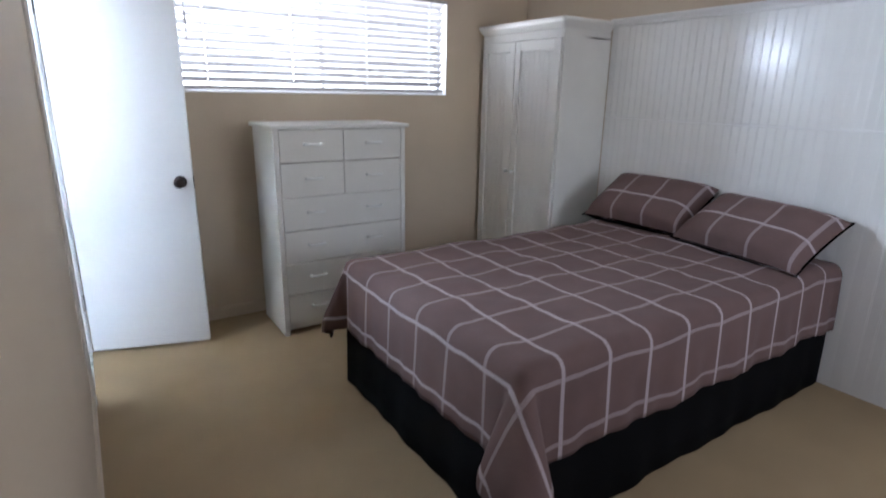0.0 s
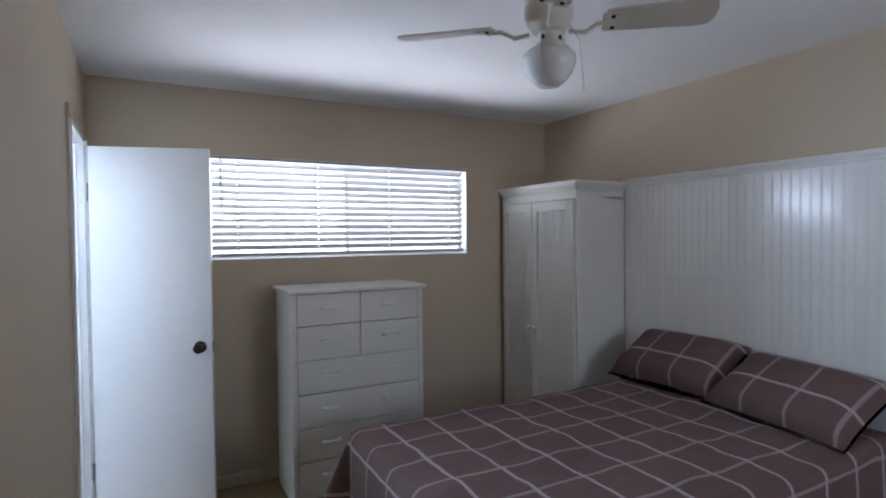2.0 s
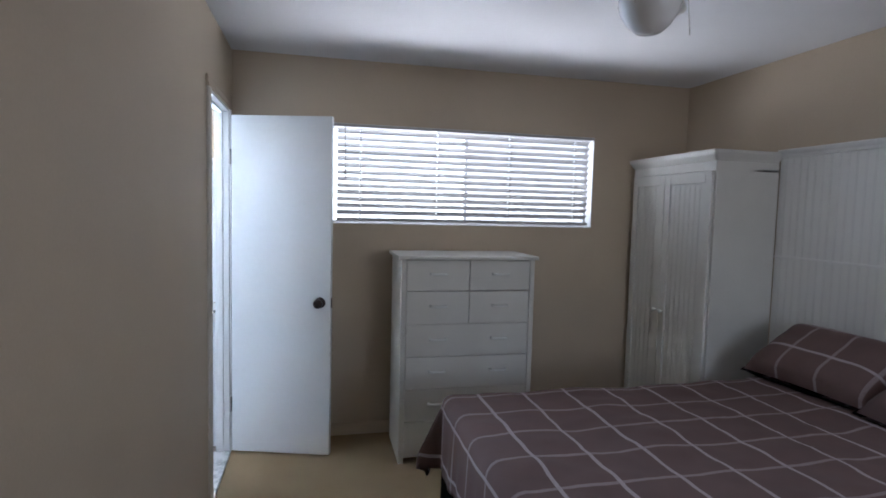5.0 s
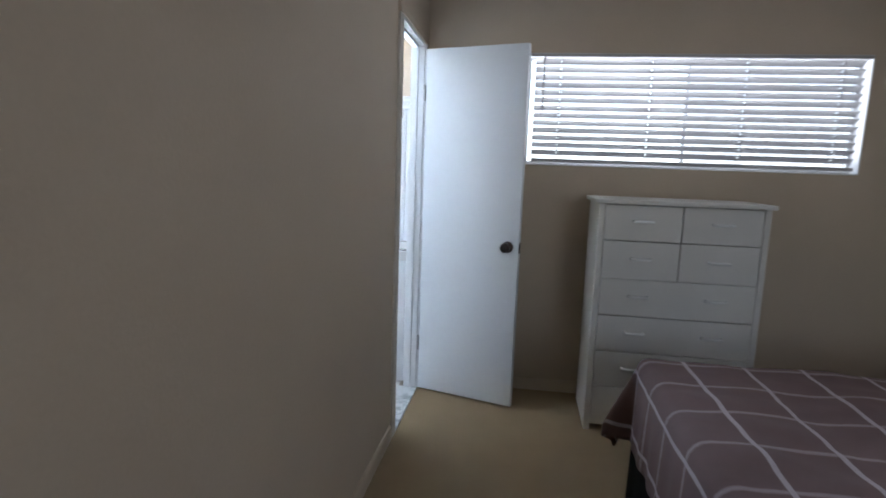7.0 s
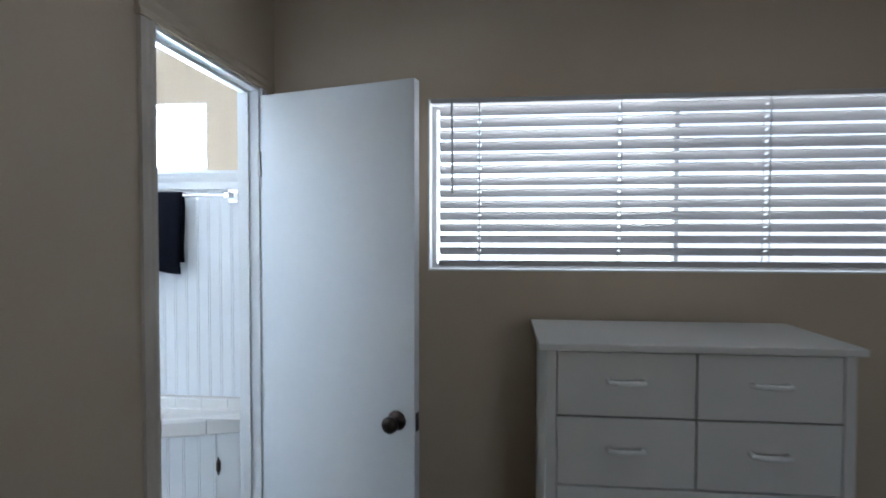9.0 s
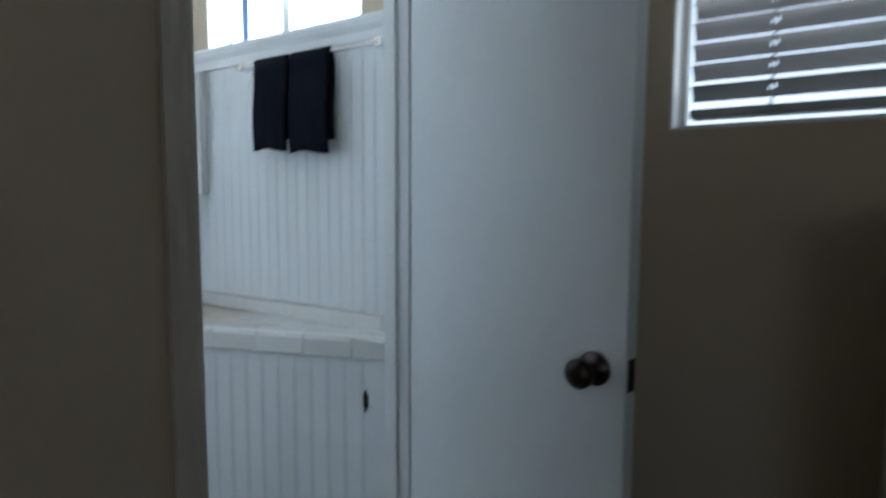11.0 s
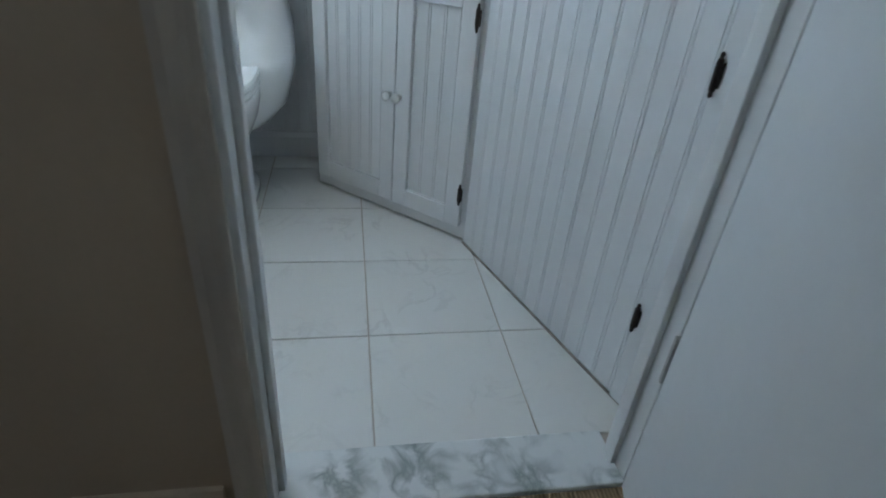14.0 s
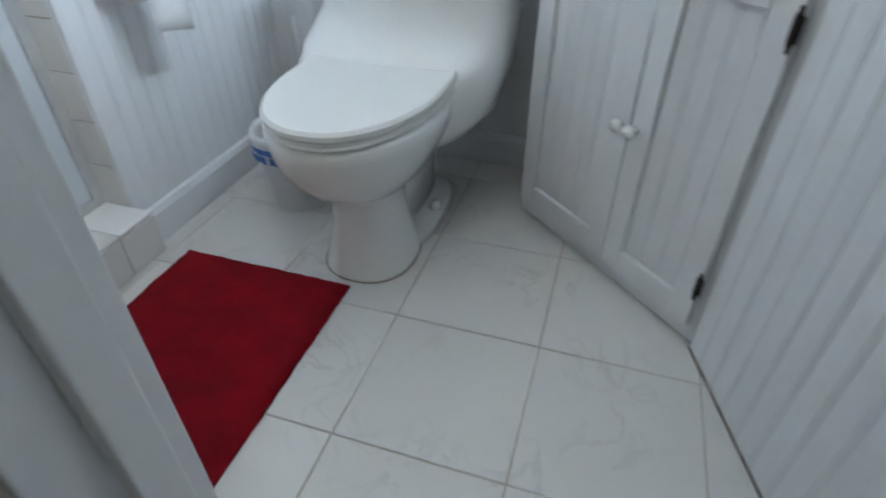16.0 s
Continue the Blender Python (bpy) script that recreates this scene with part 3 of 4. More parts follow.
def bedspread():
    """A cloth laid over the mattress: flat above, rounded over the edge, hanging in soft folds; the foot corners fall as points."""
    W, drop, r = BY1 - BY0, 0.345, 0.055
    U, V = W / 2 + drop, (BX1 - BX0) + drop
    step = 0.022
    nu, nv = int(2 * U / step), int(V / step)
    bm = bmesh.new()
    uvl = bm.loops.layers.uv.new("UVMap")
    cloth, grid = {}, []
    cy = (BY0 + BY1) / 2
    for j in range(nv + 1):
        row = []
        for i in range(nu + 1):
            u, v = -U + 2 * U * i / nu, V * j / nv
            du, dv = max(0, abs(u) - W / 2 + r * .5), max(0, v - (BX1 - BX0) + r * .5)
            su = math.copysign(1, u)
            d = math.hypot(du, dv)
            px, py = BX1 - min(v, BX1 - BX0 - r * .5), cy + su * min(abs(u), W / 2 - r * .5)
            wave = 0.013 * noise.noise((u * 4, v * 4, 0)) + 0.009 * noise.noise((u * 9, v * 6, 3)) + 0.0025 * noise.noise((u * 26, v * 26, 5))
            z, out = BZ + wave, 0.0
            if d > 0:
                if d < r * 1.571:
                    a = d / r
                    out, down = r * math.sin(a), r * (1 - math.cos(a))
                else:
                    down, out = r + d - r * 1.571, r
                    hang = min(1, (d - r * 1.571) / 0.25)
                    s = v if du > dv else u
                    out += hang * (0.012 + 0.010 * noise.noise((s * 5, su * 3, 2)) * 2 + 0.007 * math.sin(s * 17 + su) * (0.5 + noise.noise((s * 2, su, 9))) + 0.004 * math.sin(s * 47 + 2))
                    if du > 0 and dv > 0:
                        q = math.atan2(dv, du)
                        out += hang * (0.19 if su < 0 else 0.10) * abs(math.sin(2 * q)) ** (0.35 if su < 0 else 0.6) + hang * 0.022 * math.sin(5 * q + su)
                z -= min(down, BZ - 0.03) if su < 0 else min(down, 0.36 + 0.4 * max(0, down - 0.36))
                px -= out * dv / d
                py += su * out * du / d
            px = min(px, BX1)
            if v < 0.55:
                z += 0.015 * math.sin(math.pi * v / 0.55)
            w = bm.verts.new((px, py, z))
            cloth[w] = (u + 0.06 + 0.007 * noise.noise((u * 3, v * 3, 8)), v + 0.03 + 0.007 * noise.noise((u * 3, v * 3, 11)))
            row.append(w)
        grid.append(row)
    for j in range(nv):
        for i in range(nu):
            f = bm.faces.new((grid[j][i], grid[j][i + 1], grid[j + 1][i + 1], grid[j + 1][i]))
            for lp in f.loops:
                lp[uvl].uv = cloth[lp.vert]
    ob = mesh_ob("bedspread", bm, PLAID, True)
    ob.modifiers.new("cloth", "SOLIDIFY").thickness = 0.007
    tagged(ob, "brown plaid bedspread with pale stripes over the bed", "bedspread")


bedspread()


def pillow(m, w, h, label):
    """Soft pillow: plump in the middle, drawn to its corners; plaid front, black back."""
    p = thing("pillow", m, label, "pillow", "pillows on the bed")
    n = 22
    for side, material, nm in ((1, PLAID, "front_cover"), (-1, BLACK, "back_cover")):
        bm = bmesh.new()
        uvl = bm.loops.layers.uv.new("UVMap")
        grid, cloth = [], {}
        for j in range(n + 1):
            row = []
            for i in range(n + 1):
                a, b = 2 * i / n - 1, 2 * j / n - 1
                t = max(0, (1 - a ** 4)) ** 0.45 * max(0, (1 - b ** 4)) ** 0.45
                x, y = a * w / 2 * (1 - 0.035 * (1 - b * b)), b * h / 2 * (1 - 0.05 * (1 - a * a))
                z = 0.098 * t + 0.012 * t * noise.noise((a * 2.5 + w, b * 2.5, 1)) if side > 0 else -0.075 * t
                if side < 0:
                    x, y = x * 1.035, y * 1.06
                v = bm.verts.new((x, y, z - 0.002 if side < 0 else z))
                cloth[v] = (a * w / 2 + 0.13, b * h / 2 + 0.05)
                row.append(v)
            grid.append(row)
        for j in range(n):
            for i in range(n):
                q = (grid[j][i], grid[j][i + 1], grid[j + 1][i + 1], grid[j + 1][i])
                f = bm.faces.new(q if side > 0 else q[::-1])
                for lp in f.loops:
                    lp[uvl].uv = cloth[lp.vert]
        part(nm, bm, material, p, smooth=True)


pillow(pose(2.995, -1.455, 0.805, 31, 0, -87), 0.67, 0.43, "brown plaid pillow with black back on the bed")
pillow(pose(2.955, -2.135, 0.780, 27, 2, -94), 0.67, 0.44, "brown plaid pillow with black back beside another")

# ---- bathroom: fixed things ----
bw = thing("bathroom_panelling", pose(0, 0, 0), "white beadboard panelling round the bathroom", "wall panelling", kind="structure")
part("cap_rail", profile_bar([(0, 1.722), (-0.014, 1.724), (-0.016, 1.752), (-0.024, 1.768), (-0.028, 1.785), (-0.026, 1.796), (0, 1.798)], 1.42), BATHW, bw, m=pose(-1.495, -0.001, 0))
part("cap_rail", profile_bar([(0, 1.722), (-0.014, 1.724), (-0.016, 1.752), (-0.024, 1.768), (-0.028, 1.785), (-0.026, 1.796), (0, 1.798)], 0.71), BATHW, bw, m=pose(-0.778, -1.604, 0, 0, 0, 180))
part("corner_trim", box((-0.786, -1.616, 0.0, -0.770, -1.596, 1.72), bevel=0.002), BATHW, bw)


def towel_bar():
    t = thing("towel_rail", pose(-0.455, -0.002, 1.697), "chrome towel rail with two wall brackets", "towel rail")
    part("bar", tube([(-0.295, -0.06, 0), (0.295, -0.06, 0)], 0.007, 12), CHROME, t)
    for x in (-0.29, 0.29):
        part("bracket", box((x - 0.022, -0.012, -0.028, x + 0.022, -0.0005, 0.028), bevel=0.004), CHROME, t)
        part("post", box((x - 0.011, -0.068, -0.012, x + 0.011, -0.011, 0.012), bevel=0.003), CHROME, t)


towel_bar()


def hand_towel(x0, x1, bottom, back, label):
    """A towel folded over the bar, soft folds down its length."""
    line = [(-0.046, back)] + [(-0.046, z) for z in (1.50, 1.58, 1.66)] + [(-0.050, 1.705), (-0.062, 1.712), (-0.074, 1.703)] + [(-0.077, 1.66 - (1.66 - bottom) * i / 6) for i in range(7)]
    bm = bmesh.new()
    k = 14
    rows = []
    for y, z in line:
        row = []
        for i in range(k + 1):
            s = i / k
            fold = 0.007 * math.sin(s * 9 + x0 * 20) * min(1, max(0, (1.7 - z) / 0.15))
            row.append(bm.verts.new((x0 + (x1 - x0) * s + 0.004 * math.sin(z * 20), y - abs(fold) if y < -0.06 else y, z + (0.006 * math.sin(s * 5) if z == bottom else 0))))
        rows.append(row)
    for a, b in zip(rows, rows[1:]):
        for i in range(k):
            bm.faces.new((a[i], a[i + 1], b[i + 1], b[i]))
    ob = mesh_ob("hand_towel", bm, NAVY, True)
    ob.modifiers.new("cloth", "SOLIDIFY").thickness = 0.008
    tagged(ob, label, "towel", "towels on the rail")


hand_towel(-0.668, -0.52, 1.415, 1.45, "dark navy hand towel folded over the rail")
hand_towel(-0.505, -0.345, 1.402, 1.44, "dark navy hand towel hanging beside another")

CORNER, LEFT_END, RIGHT_END = Vector((-0.833, -0.284)), Vector((-1.244, -0.729)), Vector((-0.082, -0.040))
FACE = pose(LEFT_END.x, LEFT_END.y, 0, 0, 0, math.degrees(math.atan2(CORNER.y - LEFT_END.y, CORNER.x - LEFT_END.x)))
SIDE = pose(CORNER.x, CORNER.y, 0, 0, 0, math.degrees(math.atan2(RIGHT_END.y - CORNER.y, RIGHT_END.x - CORNER.x)))
LF, LS = (CORNER - LEFT_END).length, (RIGHT_END - CORNER).length


def hinge(parent, x, z, m):
    """Dark surface hinge: barrel with finials between two leaves."""
    bm = box((x - 0.008, -0.0235, z - 0.019, x + 0.008, -0.0195, z + 0.019), bevel=0.001, seg=1)
    part("hinge", bm, BRONZE, parent, "dark bronze surface hinge", m)
    part("hinge_pin", lathe([(0.001, -0.034), (0.004, -0.030), (0.003, -0.025), (0.005, -0.023), (0.005, 0.023), (0.003, 0.025), (0.004, 0.030), (0.001, 0.034)], 10), BRONZE, parent, "", m @ pose(x, -0.024, z))


def vanity():
    v = thing("vanity_cabinet", pose(0, 0, 0), "white beadboard corner vanity cabinet with dark hinges", "cabinet")
    inner = [(LEFT_END.x + 0.02, LEFT_END.y + 0.03), (CORNER.x + 0.005, CORNER.y + 0.03), (RIGHT_END.x, RIGHT_END.y + 0.02), (-0.08, -0.013), (-1.488, -0.013), (-1.488, LEFT_END.y + 0.03)]
    part("carcass", prism(inner, 0.03, 0.787), BATHW, v)
    # front under the sink
    part("face_frame", box((0, -0.001, 0.006, LF, 0.018, 0.045), (0, -0.001, 0.045, 0.02, 0.018, 0.797), (LF - 0.03, -0.001, 0.045, LF, 0.018, 0.797), (0.02, -0.001, 0.695, LF - 0.03, 0.018, 0.722), (0.02, -0.001, 0.790, LF - 0.03, 0.018, 0.797)), BATHW, v, m=FACE)
    boards(v, LF - 0.055, 0.066, 0.052, BATHW, FACE @ pose(0.022, 0.005, 0), 0.723)
    mid = 0.332
    for a, b, k, hx in ((0.014, mid - 0.0015, mid - 0.017, None), (mid + 0.0015, LF - 0.024, mid + 0.017, LF - 0.026)):
        s = 0.05
        dr = part("door", box((a, -0.020, 0.048, a + s, -0.002, 0.698), (b - s, -0.020, 0.048, b, -0.002, 0.698), (a + s, -0.020, 0.048, b - s, -0.002, 0.105), (a + s, -0.020, 0.645, b - s, -0.002, 0.698), bevel=0.002, seg=1), BATHW, v, m=FACE)
        boards(dr, b - a - 2 * s, 0.54, 0.043, BATHW, pose(a + s, -0.003, 0), 0.105)
        part("knob", lathe([(0.008, 0), (0.006, 0.010), (0.013, 0.017), (0.014, 0.023), (0.009, 0.029), (0.001, 0.031)], 16), SEAT, dr, "small white knob", pose(k, -0.020, 0.385, 90), True)
        if hx:
            for z in (0.155, 0.63):
                hinge(dr, hx, z, pose(0, 0, 0))
    # long side towards the door
    sp = part("side_panel", box((-0.004, -0.006, 0.008, LS, 0.012, 0.797)), BATHW, v, m=SIDE)
    boards(sp, 0.655, 0.784, 0.054, BATHW, pose(0.004, -0.007, 0), 0.008)
    part("stile", box((0.662, -0.018, 0.004, LS - 0.008, -0.007, 0.792), bevel=0.002, seg=1), BATHW, sp)
    part("floor_joint", box((0.0, -0.0158, -0.002, LS - 0.03, -0.010, 0.0022)), DIRT, v, "dark dirty joint along the floor", SIDE)
    for z in (0.217, 0.671):
        hinge(sp, 0.669, z, pose(0, 0, 0))


vanity()


def countertop():
    """Tiled top following the cabinet, with an oval hole for the basin."""
    c = thing("countertop", pose(0, 0, 0.012), "cream tiled countertop with rounded edge tiles", "countertop")
    o = 0.012
    fn, sn = FACE.to_3x3() @ Vector((0, -1, 0)), SIDE.to_3x3() @ Vector((0, -1, 0))
    a = LEFT_END + fn.xy * o
    b = CORNER + (fn.xy + sn.xy) * o * 0.6
    d = RIGHT_END + sn.xy * o
    outer = [(a.x, a.y), (b.x, b.y), (-0.078, d.y), (-0.078, -0.012), (-1.488, -0.012), (-1.488, a.y)]
    bm = bmesh.new()
    es = []
    for loop in (outer, [(-1.13 + 0.215 * math.cos(t) * 0.735 - 0.15 * math.sin(t) * 0.678 * -1, -0.40 + 0.215 * math.cos(t) * 0.678 - 0.15 * math.sin(t) * 0.735) for t in (2 * math.pi * k / 32 for k in range(32))]):
        vs = [bm.verts.new((x, y, 0.786)) for x, y in loop]
        es += [bm.edges.new((vs[i], vs[(i + 1) % len(vs)])) for i in range(len(vs))]
    bmesh.ops.triangle_fill(bm, edges=es, use_beauty=True)
    up = bmesh.ops.extrude_face_region(bm, geom=bm.faces[:])
    bmesh.ops.translate(bm, vec=(0, 0, 0.057), verts=[g for g in up["geom"] if isinstance(g, bmesh.types.BMVert)])
    part("slab", bm, GROUT, c)
    # edge tiles with a rounded nose
    nose = [(0.0, 0.780), (-0.010, 0.781), (-0.0125, 0.787), (-0.0125, 0.834), (-0.008, 0.845), (0.002, 0.849), (0.050, 0.849), (0.050, 0.843), (0.0, 0.843)]
    for m, length, k in ((pose(a.x, a.y, 0) @ pose(0, 0, 0, 0, 0, math.degrees(math.atan2(b.y - a.y, b.x - a.x))), (b - a).length, 4), (pose(b.x, b.y, 0) @ pose(0, 0, 0, 0, 0, math.degrees(math.atan2(d.y - b.y, d.x - b.x))), (d - b).length - 0.004, 5)):
        w = length / k
        first = part("edge_tile", profile_bar(nose, w - 0.003), CREAM, c, m=m)
        for i in range(1, k):
            again(first, m @ pose(i * w, 0, 0))
    # field tiles along the side top
    bs = [(0, 0.846), (-0.009, 0.847), (-0.011, 0.855), (-0.011, 0.888), (-0.006, 0.894), (0, 0.895)]
    for m, length in ((pose(-1.477, -0.0125, 0), 1.395), (pose(-1.488, -0.72, 0, 0, 0, 90), 0.69)):
        k = round(length / 0.109)
        first = part("splash_tile", profile_bar(bs, length / k - 0.002), CREAM, c, m=m)
        for i in range(1, k):
            again(first, m @ pose(i * length / k, 0, 0))
    tile = box((0.0, 0.0, 0.8435, 0.106, 0.106, 0.848), bevel=0.0012, seg=1)
    first = None
    m0 = pose(-0.080, -0.125, 0)
    for i in range(9):
        for j in range(1):
            m = m0 @ pose(-0.108 * (i + 1), 0.006 + 0.108 * j, 0)
            if i < 6:
                if first is None:
                    first = part("field_tile", tile, CREAM, c, m=m)
                else:
                    again(first, m)


countertop()


def basin():
    b = thing("basin", pose(-1.13, -0.40, 0.8565, 0, 0, 45), "white oval drop-in wash basin", "basin")
    bm = loft([(0.0, 0, 0, 0.235, 0.185, 2.2), (0.012, 0, 0, 0.232, 0.182, 2.2), (0.017, 0, 0, 0.222, 0.172, 2.2), (0.014, 0, 0, 0.205, 0.152, 2.2), (-0.02, 0, 0, 0.185, 0.135, 2.2), (-0.05, 0, 0, 0.13, 0.09, 2), (-0.055, 0, 0, 0.02, 0.02, 2)], 40, cap=False)
    ob = part("bowl", bm, PORCELAIN, b, smooth=True)
    part("drain", lathe([(0.02, -0.056), (0.022, -0.052), (0.004, -0.051)], 16), CHROME, b)


basin()


def faucet():
    """Centre-set tap: base, short spout and two lever handles."""
    f = thing("faucet", pose(-1.255, -0.245, 0.8615, 0, 0, 47), "chrome two-handle faucet behind the basin", "faucet")
    part("base", loft([(0, 0, 0, 0.082, 0.026, 3), (0.014, 0, 0, 0.08, 0.024, 3), (0.02, 0, 0, 0.07, 0.018, 3)], 32), CHROME, f, smooth=True)
    part("spout", tube([(0, 0, 0.015), (0, -0.01, 0.05), (0, -0.04, 0.065), (0, -0.09, 0.055), (0, -0.105, 0.04)], 0.011, 12), CHROME, f, smooth=True)
    for x in (-0.052, 0.052):
        part("handle", lathe([(0.016, 0.018), (0.017, 0.035), (0.012, 0.044), (0.02, 0.05), (0.021, 0.066), (0.016, 0.072), (0.001, 0.073)], 16), CHROME, f, smooth=True, m=pose(x, 0, 0))
        part("lever", tube([(x, 0, 0.064), (x + math.copysign(0.045, x), -0.005, 0.072)], 0.008), SEAT, f, "white lever cap")


faucet()


def soap():
    s = thing("soap_bottle", pose(-1.300, -0.200, 0.8565, 0, 0, 20), "orange liquid soap bottle with yellow label", "bottle")
    part("body", loft([(0, 0, 0, 0.033, 0.022, 2.6), (0.006, 0, 0, 0.036, 0.024, 2.6), (0.09, 0, 0, 0.037, 0.024, 2.6), (0.115, 0, 0, 0.028, 0.02, 2.3), (0.125, 0, 0, 0.013, 0.013, 2)], 24), ORANGE, s, smooth=True)
    part("label", box((-0.024, -0.0262, 0.02, 0.024, -0.0245, 0.085), bevel=0.0008, seg=1), YELLOW, s, "yellow paper label")
    part("pump", lathe([(0.014, 0.124), (0.014, 0.142), (0.005, 0.145), (0.005, 0.165), (0.012, 0.167), (0.012, 0.176), (0.001, 0.178)], 14), YELLOW, s, smooth=True)
    part("nozzle", tube([(0, 0, 0.171), (0, -0.035, 0.169)], 0.004), YELLOW, s)


soap()


def medicine_cabinet():
    """It fills the corner above the basin, its mirror door set diagonally."""
    c = thing("medicine_cabinet", pose(0, 0, 0), "white corner cabinet with framed mirror above basin", "cabinet")
    a, b, z0, z1 = Vector((-1.43, -0.50)), Vector((-1.005, -0.035)), 1.275, 1.715
    m = pose(a.x, a.y, 0, 0, 0, math.degrees(math.atan2(b.y - a.y, b.x - a.x)))
    L = (b - a).length
    part("body", prism([(a.x, a.y), (b.x, b.y), (b.x, -0.012), (-1.486, -0.012), (-1.486, a.y)], z0, z1), WHITE, c)
    f = 0.045
    dr = part("door", box((0, -0.022, z0, f, -0.002, z1), (L - f, -0.022, z0, L, -0.002, z1), (f, -0.022, z0, L - f, -0.002, z0 + f), (f, -0.022, z1 - f, L - f, -0.002, z1), bevel=0.003), WHITE, c, m=m)
    part("mirror", box((f, -0.010, z0 + f, L - f, -0.004, z1 - f)), MIRROR, dr, "clear mirror glass")


medicine_cabinet()


def toilet():
    """One-piece toilet: pedestal, bowl and low swept tank in one casting; seat and lid closed."""
    t = thing("toilet", pose(-1.0, -1.045, 0), "white one-piece toilet, lid closed", "toilet")
    part("pedestal", loft([(0.0, 0.065, 0, 0.128, 0.112, 2.3), (0.010, 0.065, 0, 0.128, 0.112, 2.3), (0.03, 0.063, 0, 0.122, 0.105, 2.3), (0.10, 0.066, 0, 0.104, 0.088, 2.3), (0.16, 0.066, 0, 0.096, 0.079, 2.3), (0.20, 0.062, 0, 0.104, 0.082, 2.2), (0.225, 0.052, 0, 0.145, 0.102, 2.2),
                           (0.25, 0.045, 0, 0.195, 0.128, 2.2), (0.29, 0.042, 0, 0.235, 0.153, 2.2), (0.33, 0.042, 0, 0.258, 0.170, 2.2), (0.365, 0.042, 0, 0.265, 0.178, 2.2), (0.388, 0.042, 0, 0.265, 0.178, 2.2), (0.396, 0.042, 0, 0.257, 0.172, 2.2)], 56), PORCELAIN, t, smooth=True)
    part("foot_flange", loft([(0, -0.13, 0, 0.19, 0.122, 3.2), (0.020, -0.13, 0, 0.188, 0.120, 3.2), (0.028, -0.13, 0, 0.180, 0.112, 3.2)], 40), PORCELAIN, t, smooth=True)
    part("trapway", loft([(0.02, -0.16, 0, 0.15, 0.062, 2.6), (0.12, -0.17, 0, 0.16, 0.060, 2.6), (0.19, -0.19, 0, 0.18, 0.075, 2.6), (0.23, -0.21, 0, 0.20, 0.130, 2.5), (0.26, -0.225, 0, 0.22, 0.190, 2.5), (0.31, -0.23, 0, 0.24, 0.232, 2.7), (0.40, -0.235, 0, 0.245, 0.252, 3),
                          (0.44, -0.265, 0, 0.21, 0.252, 3.4), (0.50, -0.345, 0, 0.16, 0.245, 4), (0.58, -0.32, 0, 0.140, 0.232, 4), (0.68, -0.322, 0, 0.136, 0.230, 4)], 56), PORCELAIN, t, "swept tank back", smooth=True)
    part("base_seal", loft([(0.001, 0.065, 0, 0.131, 0.115, 2.3), (0.004, 0.065, 0, 0.131, 0.115, 2.3)], 40), DIRT, t, "grey seal line at the foot")
    part("tank_lid", loft([(0.682, -0.322, 0, 0.142, 0.236, 4), (0.70, -0.322, 0, 0.146, 0.240, 4), (0.714, -0.322, 0, 0.142, 0.236, 4), (0.718, -0.322, 0, 0.13, 0.21, 4)], 48), PORCELAIN, t, smooth=True)
    for nm, z0, z1, g in (("seat", 0.399, 0.414, 0.0), ("lid", 0.417, 0.436, 0.002)):
        bm = bmesh.new()
        n = 56
        rings = []
        for z, k in ((z0, 0.985), (z0 + 0.004, 1.0), (z1 - 0.006, 1.0), (z1, 0.97)):
            ring = []
            for i in range(n):
                a = 2 * math.pi * i / n
                c, s = math.cos(a), math.sin(a)
                x = 0.272 * c if c > 0 else -0.205 * min(1, abs(c) ** 0.45)
                y = 0.178 * math.copysign(abs(s) ** 0.92, s) if c > 0 else 0.178 * s * (1 - 0.0 * abs(c)) if abs(s) > 0.72 else 0.178 * (0.72 + 0.0) * s / 0.72
                ring.append(bm.verts.new((0.040 + x * k + g, y * k, z)))
            rings.append(ring)
        for a, b in zip(rings, rings[1:]):
            for i in range(n):
                bm.faces.new((a[i], a[(i + 1) % n], b[(i + 1) % n], b[i]))
        bm.faces.new(rings[0][::-1])
        bm.faces.new(rings[-1])
        part(nm, bm, SEAT, t, "white plastic " + nm)
    for y in (-0.075, 0.075):
        part("seat_hinge", box((-0.185, y - 0.02, 0.40, -0.15, y + 0.02, 0.432), bevel=0.005), SEAT, t)
    for y in (-0.105, 0.105):
        part("bolt_cap", lathe([(0.017, 0.018), (0.017, 0.03), (0.012, 0.040), (0.001, 0.043)], 16), SEAT, t, "white bolt cap", pose(-0.13, y * 0.94, 0.008), True)
    part("flush_lever", tube([(-0.19, 0.13, 0.63), (-0.172, 0.13, 0.63), (-0.168, 0.07, 0.622)], 0.007), CHROME, t)


toilet()


